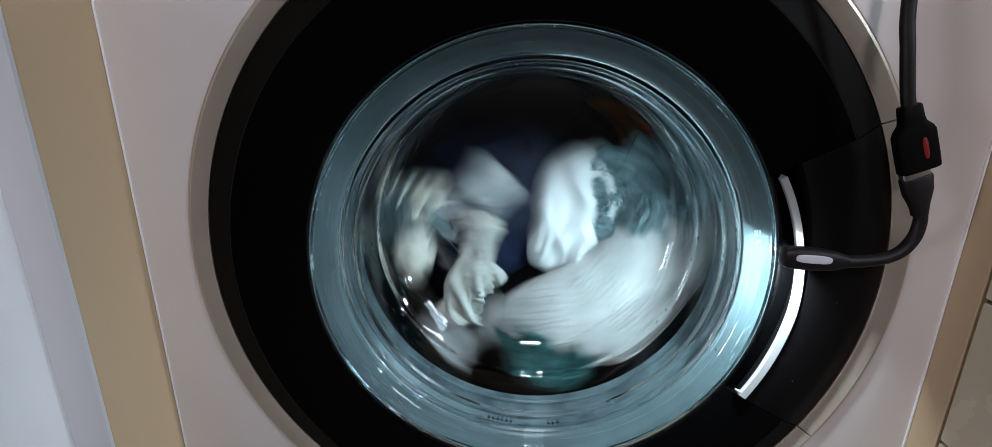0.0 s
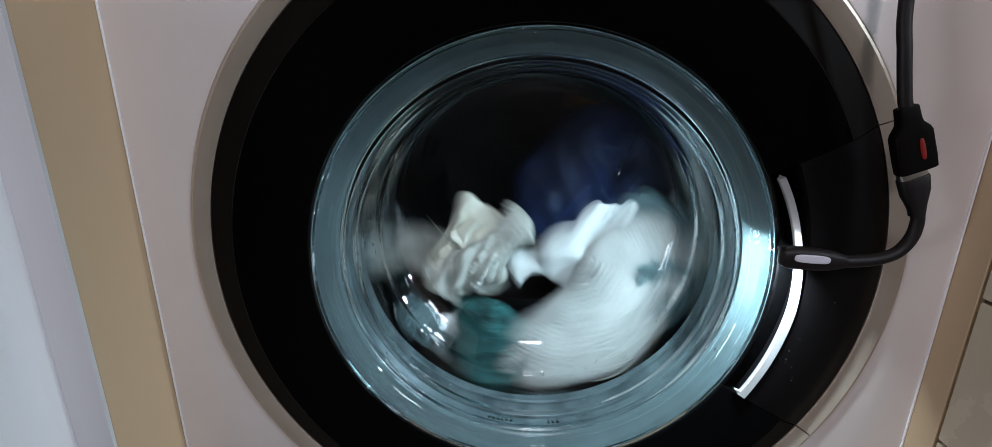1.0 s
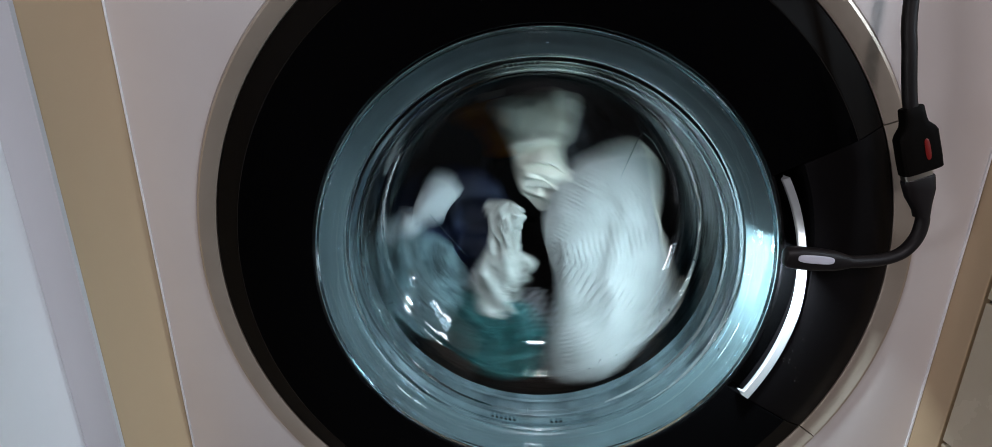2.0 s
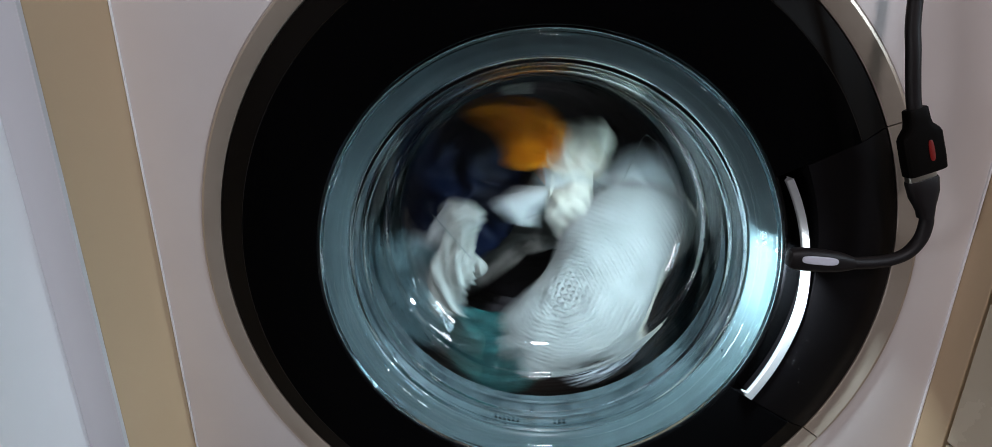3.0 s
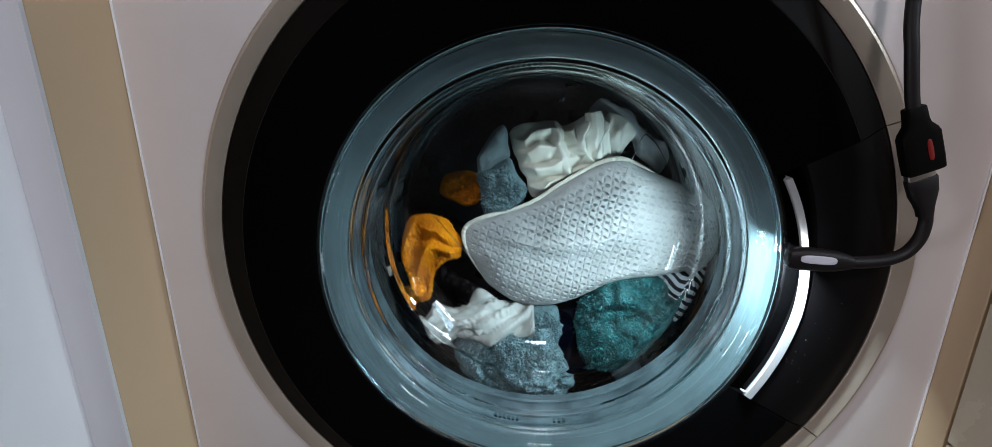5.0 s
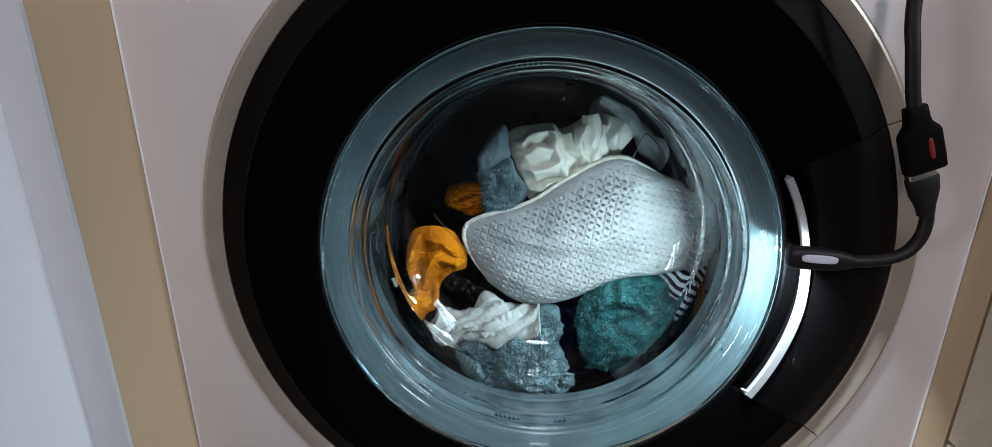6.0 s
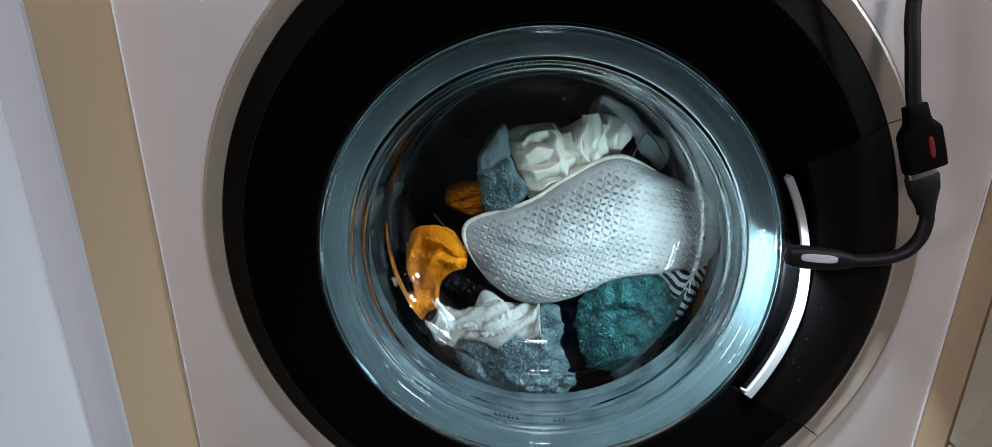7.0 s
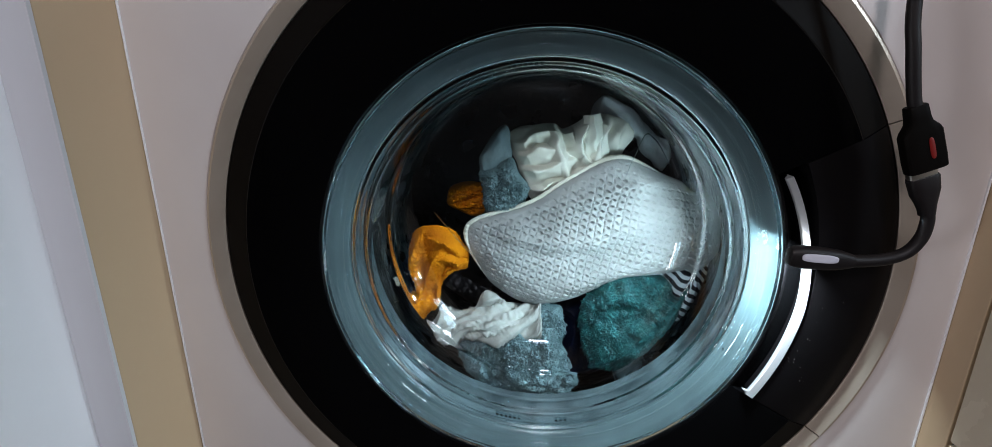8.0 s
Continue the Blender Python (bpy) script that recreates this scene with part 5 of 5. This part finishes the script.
        (2.4, -0.109, 0.240, 0.500, -472), (2.5, -0.034, 0.240, 0.553, -445), (2.6, 0.063, 0.240, 0.499, -412), (2.7, 0.146, 0.187, 0.458, -380),
        (2.8, 0.154, 0.160, 0.402, -335), (2.9, 0.111, 0.160, 0.327, -295), (3.0, 0.042, 0.160, 0.292, -250), (3.1, 0.007, 0.160, 0.274, -210),
        (3.2, -0.074, 0.160, 0.270, -175), (3.3, -0.139, 0.160, 0.317, -148), (3.4, -0.173, 0.160, 0.363, -132), (3.5, -0.165, 0.160, 0.434, -120),
        (3.6, -0.138, 0.160, 0.487, -109), (3.7, -0.110, 0.160, 0.526, -98), (3.8, -0.084, 0.160, 0.539, -88), (3.9, -0.077, 0.160, 0.539, -78),
        (4.0, -0.039, 0.160, 0.527, -67), (4.1, 0.025, 0.160, 0.515, -54), (4.2, 0.078, 0.160, 0.492, -40), (4.3, 0.108, 0.160, 0.462, -26),
        (4.4, 0.145, 0.160, 0.412, -14), (4.5, 0.152, 0.160, 0.376, -8), (4.6, 0.146, 0.160, 0.360, -6), (4.7, 0.140, 0.160, 0.350, -3),
        (4.8, 0.134, 0.160, 0.353, -2), (4.9, 0.145, 0.160, 0.364, -1), (5.0, 0.156, 0.160, 0.374, 0), (5.3, 0.156, 0.160, 0.374, 0),
        (5.6, 0.156, 0.160, 0.374, 0), (8.0, 0.156, 0.160, 0.373, 0),
    ],
    navy=[
        (0.0, -0.051, 0.168, 0.472, -1330), (0.1, 0.075, 0.168, 0.527, -1293), (0.2, 0.110, 0.168, 0.489, -1257), (0.3, 0.078, 0.168, 0.495, -1220),
        (0.4, 0.084, 0.168, 0.420, -1185), (0.5, 0.061, 0.168, 0.345, -1150), (0.6, -0.023, 0.168, 0.335, -1120), (0.7, -0.080, 0.168, 0.341, -1090),
        (0.8, -0.108, 0.168, 0.356, -1045), (0.9, -0.091, 0.168, 0.458, -990), (1.0, 0.071, 0.168, 0.499, -935), (1.1, 0.074, 0.168, 0.455, -895),
        (1.2, 0.094, 0.168, 0.442, -865), (1.3, 0.115, 0.168, 0.428, -840), (1.4, 0.080, 0.168, 0.354, -810), (1.5, 0.098, 0.168, 0.469, -785),
        (1.6, 0.082, 0.168, 0.406, -760), (1.7, -0.054, 0.168, 0.310, -730), (1.8, -0.083, 0.168, 0.344, -695), (1.9, -0.111, 0.168, 0.378, -660),
        (2.0, -0.103, 0.168, 0.427, -618), (2.1, -0.096, 0.173, 0.471, -575), (2.2, -0.036, 0.178, 0.485, -537), (2.3, 0.023, 0.183, 0.499, -500),
        (2.4, 0.052, 0.188, 0.457, -472), (2.5, 0.083, 0.193, 0.412, -445), (2.6, 0.014, 0.198, 0.354, -412), (2.7, -0.061, 0.198, 0.293, -380),
        (2.8, -0.106, 0.198, 0.342, -335), (2.9, -0.119, 0.198, 0.436, -295), (3.0, -0.096, 0.198, 0.481, -250), (3.1, -0.061, 0.198, 0.502, -210),
        (3.2, 0.098, 0.183, 0.514, -175), (3.3, 0.091, 0.168, 0.484, -148), (3.4, 0.122, 0.168, 0.423, -132), (3.5, 0.126, 0.168, 0.416, -120),
        (3.6, 0.114, 0.168, 0.372, -109), (3.7, 0.111, 0.168, 0.364, -98), (3.8, 0.102, 0.168, 0.341, -88), (3.9, 0.061, 0.168, 0.331, -78),
        (4.0, 0.006, 0.176, 0.296, -67), (4.1, 0.010, 0.183, 0.302, -54), (4.2, 0.014, 0.191, 0.309, -40), (4.3, 0.019, 0.198, 0.308, -26),
        (4.4, 0.024, 0.198, 0.311, -14), (4.5, 0.029, 0.198, 0.314, -8), (4.6, 0.032, 0.198, 0.314, -6), (4.7, 0.035, 0.198, 0.315, -3),
        (4.8, 0.038, 0.198, 0.316, -2), (4.9, 0.041, 0.198, 0.317, -1), (5.0, 0.043, 0.198, 0.317, 0), (5.3, 0.043, 0.198, 0.317, 0),
        (5.6, 0.043, 0.198, 0.317, 0), (8.0, 0.043, 0.198, 0.317, 0),
    ],
    white=[
        (0.0, 0.046, 0.156, 0.470, -1330), (0.1, 0.069, 0.156, 0.416, -1293), (0.2, -0.050, 0.156, 0.347, -1257), (0.3, -0.129, 0.186, 0.459, -1220),
        (0.4, -0.069, 0.216, 0.525, -1185), (0.5, 0.029, 0.216, 0.550, -1150), (0.6, 0.099, 0.216, 0.513, -1120), (0.7, 0.140, 0.191, 0.449, -1090),
        (0.8, 0.114, 0.166, 0.370, -1045), (0.9, 0.105, 0.163, 0.394, -990), (1.0, 0.080, 0.159, 0.440, -935), (1.1, 0.069, 0.156, 0.403, -895),
        (1.2, 0.049, 0.181, 0.313, -865), (1.3, -0.025, 0.206, 0.288, -840), (1.4, -0.119, 0.213, 0.357, -810), (1.5, 0.048, 0.221, 0.523, -785),
        (1.6, 0.100, 0.208, 0.458, -760), (1.7, 0.019, 0.196, 0.312, -730), (1.8, -0.034, 0.192, 0.321, -695), (1.9, -0.087, 0.187, 0.330, -660),
        (2.0, -0.114, 0.183, 0.379, -618), (2.1, -0.141, 0.178, 0.425, -575), (2.2, -0.104, 0.174, 0.477, -537), (2.3, -0.069, 0.169, 0.526, -500),
        (2.4, -0.011, 0.165, 0.518, -472), (2.5, 0.046, 0.160, 0.510, -445), (2.6, 0.076, 0.156, 0.425, -412), (2.7, -0.015, 0.156, 0.334, -380),
        (2.8, -0.083, 0.156, 0.489, -335), (2.9, 0.006, 0.156, 0.529, -295), (3.0, 0.104, 0.156, 0.463, -250), (3.1, 0.110, 0.156, 0.391, -210),
        (3.2, 0.068, 0.166, 0.348, -175), (3.3, -0.016, 0.176, 0.323, -148), (3.4, -0.105, 0.186, 0.347, -132), (3.5, -0.135, 0.186, 0.354, -120),
        (3.6, -0.141, 0.186, 0.393, -109), (3.7, -0.140, 0.186, 0.401, -98), (3.8, -0.140, 0.186, 0.408, -88), (3.9, -0.125, 0.186, 0.427, -78),
        (4.0, -0.110, 0.186, 0.446, -67), (4.1, -0.088, 0.186, 0.472, -54), (4.2, -0.067, 0.186, 0.497, -40), (4.3, -0.026, 0.174, 0.520, -26),
        (4.4, -0.000, 0.161, 0.528, -14), (4.5, 0.025, 0.164, 0.531, -8), (4.6, 0.045, 0.166, 0.515, -6), (4.7, 0.035, 0.176, 0.466, -3),
        (4.8, 0.050, 0.186, 0.455, -2), (4.9, 0.064, 0.186, 0.445, -1), (5.0, 0.078, 0.186, 0.435, 0), (5.3, 0.078, 0.186, 0.435, 0),
        (5.6, 0.078, 0.186, 0.435, 0), (8.0, 0.078, 0.186, 0.435, 0),
    ],
    sock_a=[
        (0.0, -0.063, 0.150, 0.478, -1330), (0.1, 0.036, 0.150, 0.402, -1293), (0.2, 0.066, 0.150, 0.352, -1257), (0.3, -0.008, 0.150, 0.303, -1220),
        (0.4, -0.078, 0.150, 0.324, -1185), (0.5, -0.139, 0.150, 0.368, -1150), (0.6, -0.156, 0.150, 0.439, -1120), (0.7, -0.120, 0.150, 0.507, -1090),
        (0.8, -0.062, 0.150, 0.527, -1045), (0.9, -0.125, 0.150, 0.405, -990), (1.0, -0.100, 0.150, 0.331, -935), (1.1, -0.131, 0.150, 0.419, -895),
        (1.2, -0.102, 0.150, 0.501, -865), (1.3, -0.008, 0.150, 0.534, -840), (1.4, 0.075, 0.150, 0.491, -810), (1.5, 0.093, 0.150, 0.375, -785),
        (1.6, 0.024, 0.150, 0.335, -760), (1.7, -0.053, 0.150, 0.317, -730), (1.8, -0.095, 0.150, 0.361, -695), (1.9, -0.135, 0.150, 0.405, -660),
        (2.0, -0.120, 0.150, 0.461, -618), (2.1, -0.105, 0.150, 0.514, -575), (2.2, -0.042, 0.150, 0.528, -537), (2.3, 0.020, 0.150, 0.541, -500),
        (2.4, 0.059, 0.150, 0.498, -472), (2.5, 0.099, 0.150, 0.453, -445), (2.6, 0.066, 0.150, 0.473, -412), (2.7, 0.033, 0.150, 0.492, -380),
        (2.8, -0.044, 0.150, 0.522, -335), (2.9, -0.070, 0.150, 0.516, -295), (3.0, 0.013, 0.150, 0.492, -250), (3.1, 0.065, 0.150, 0.473, -210),
        (3.2, 0.035, 0.150, 0.425, -175), (3.3, -0.031, 0.150, 0.409, -148), (3.4, -0.058, 0.150, 0.397, -132), (3.5, -0.085, 0.150, 0.385, -120),
        (3.6, -0.090, 0.150, 0.393, -109), (3.7, -0.094, 0.150, 0.399, -98), (3.8, -0.098, 0.150, 0.406, -88), (3.9, -0.085, 0.150, 0.414, -78),
        (4.0, -0.071, 0.150, 0.421, -67), (4.1, -0.051, 0.150, 0.446, -54), (4.2, -0.031, 0.150, 0.470, -40), (4.3, -0.018, 0.150, 0.477, -26),
        (4.4, -0.005, 0.150, 0.484, -14), (4.5, 0.007, 0.150, 0.491, -8), (4.6, 0.022, 0.150, 0.480, -6), (4.7, 0.038, 0.150, 0.470, -3),
        (4.8, 0.053, 0.150, 0.459, -2), (4.9, 0.053, 0.150, 0.459, -1), (5.0, 0.053, 0.150, 0.458, 0), (5.3, 0.053, 0.150, 0.458, 0),
        (5.6, 0.054, 0.150, 0.458, 0), (8.0, 0.059, 0.150, 0.458, 0),
    ],
    sock_b=[
        (0.0, -0.063, 0.165, 0.324, -1330), (0.1, -0.125, 0.165, 0.463, -1293), (0.2, -0.090, 0.165, 0.524, -1257), (0.3, 0.013, 0.165, 0.538, -1220),
        (0.4, 0.040, 0.165, 0.493, -1185), (0.5, 0.001, 0.165, 0.516, -1150), (0.6, 0.079, 0.165, 0.488, -1120), (0.7, 0.112, 0.165, 0.405, -1090),
        (0.8, 0.048, 0.165, 0.328, -1045), (0.9, -0.052, 0.165, 0.340, -990), (1.0, 0.031, 0.165, 0.404, -935), (1.1, -0.024, 0.165, 0.357, -895),
        (1.2, -0.094, 0.165, 0.393, -865), (1.3, -0.120, 0.165, 0.464, -840), (1.4, -0.053, 0.165, 0.512, -810), (1.5, 0.012, 0.165, 0.507, -785),
        (1.6, 0.072, 0.165, 0.468, -760), (1.7, 0.085, 0.165, 0.375, -730), (1.8, 0.030, 0.165, 0.351, -695), (1.9, -0.026, 0.165, 0.325, -660),
        (2.0, -0.077, 0.165, 0.363, -618), (2.1, -0.126, 0.165, 0.399, -575), (2.2, -0.117, 0.165, 0.450, -537), (2.3, -0.109, 0.165, 0.499, -500),
        (2.4, -0.050, 0.165, 0.516, -472), (2.5, 0.008, 0.165, 0.533, -445), (2.6, 0.041, 0.165, 0.502, -412), (2.7, 0.075, 0.165, 0.469, -380),
        (2.8, -0.073, 0.165, 0.356, -335), (2.9, -0.115, 0.165, 0.378, -295), (3.0, -0.114, 0.165, 0.430, -250), (3.1, -0.106, 0.165, 0.466, -210),
        (3.2, -0.072, 0.165, 0.487, -175), (3.3, 0.001, 0.165, 0.468, -148), (3.4, -0.028, 0.165, 0.429, -132), (3.5, -0.059, 0.165, 0.387, -120),
        (3.6, -0.068, 0.165, 0.397, -109), (3.7, -0.078, 0.165, 0.406, -98), (3.8, -0.087, 0.165, 0.416, -88), (3.9, -0.093, 0.165, 0.434, -78),
        (4.0, -0.100, 0.165, 0.451, -67), (4.1, -0.072, 0.165, 0.476, -54), (4.2, -0.045, 0.165, 0.500, -40), (4.3, -0.019, 0.165, 0.494, -26),
        (4.4, 0.008, 0.165, 0.488, -14), (4.5, 0.034, 0.165, 0.482, -8), (4.6, 0.054, 0.165, 0.471, -6), (4.7, 0.074, 0.165, 0.460, -3),
        (4.8, 0.086, 0.178, 0.490, -2), (4.9, 0.096, 0.186, 0.525, -1), (5.0, 0.099, 0.190, 0.545, 0), (5.3, 0.100, 0.190, 0.548, 0),
        (5.6, 0.100, 0.190, 0.548, 0), (8.0, 0.100, 0.190, 0.548, 0),
    ],
)


def motions():
    for key, ob in LAUNDRY.items():
        walk(ob, [(t, pose(x, y, z, 0, turn, 0)) for t, x, y, z, turn in ROWS[key]])
    walk(drum, [(t, pose(0, 0, 0, 0, turn, 0)) for t, x, y, z, turn in ROWS["white"]])


motions()
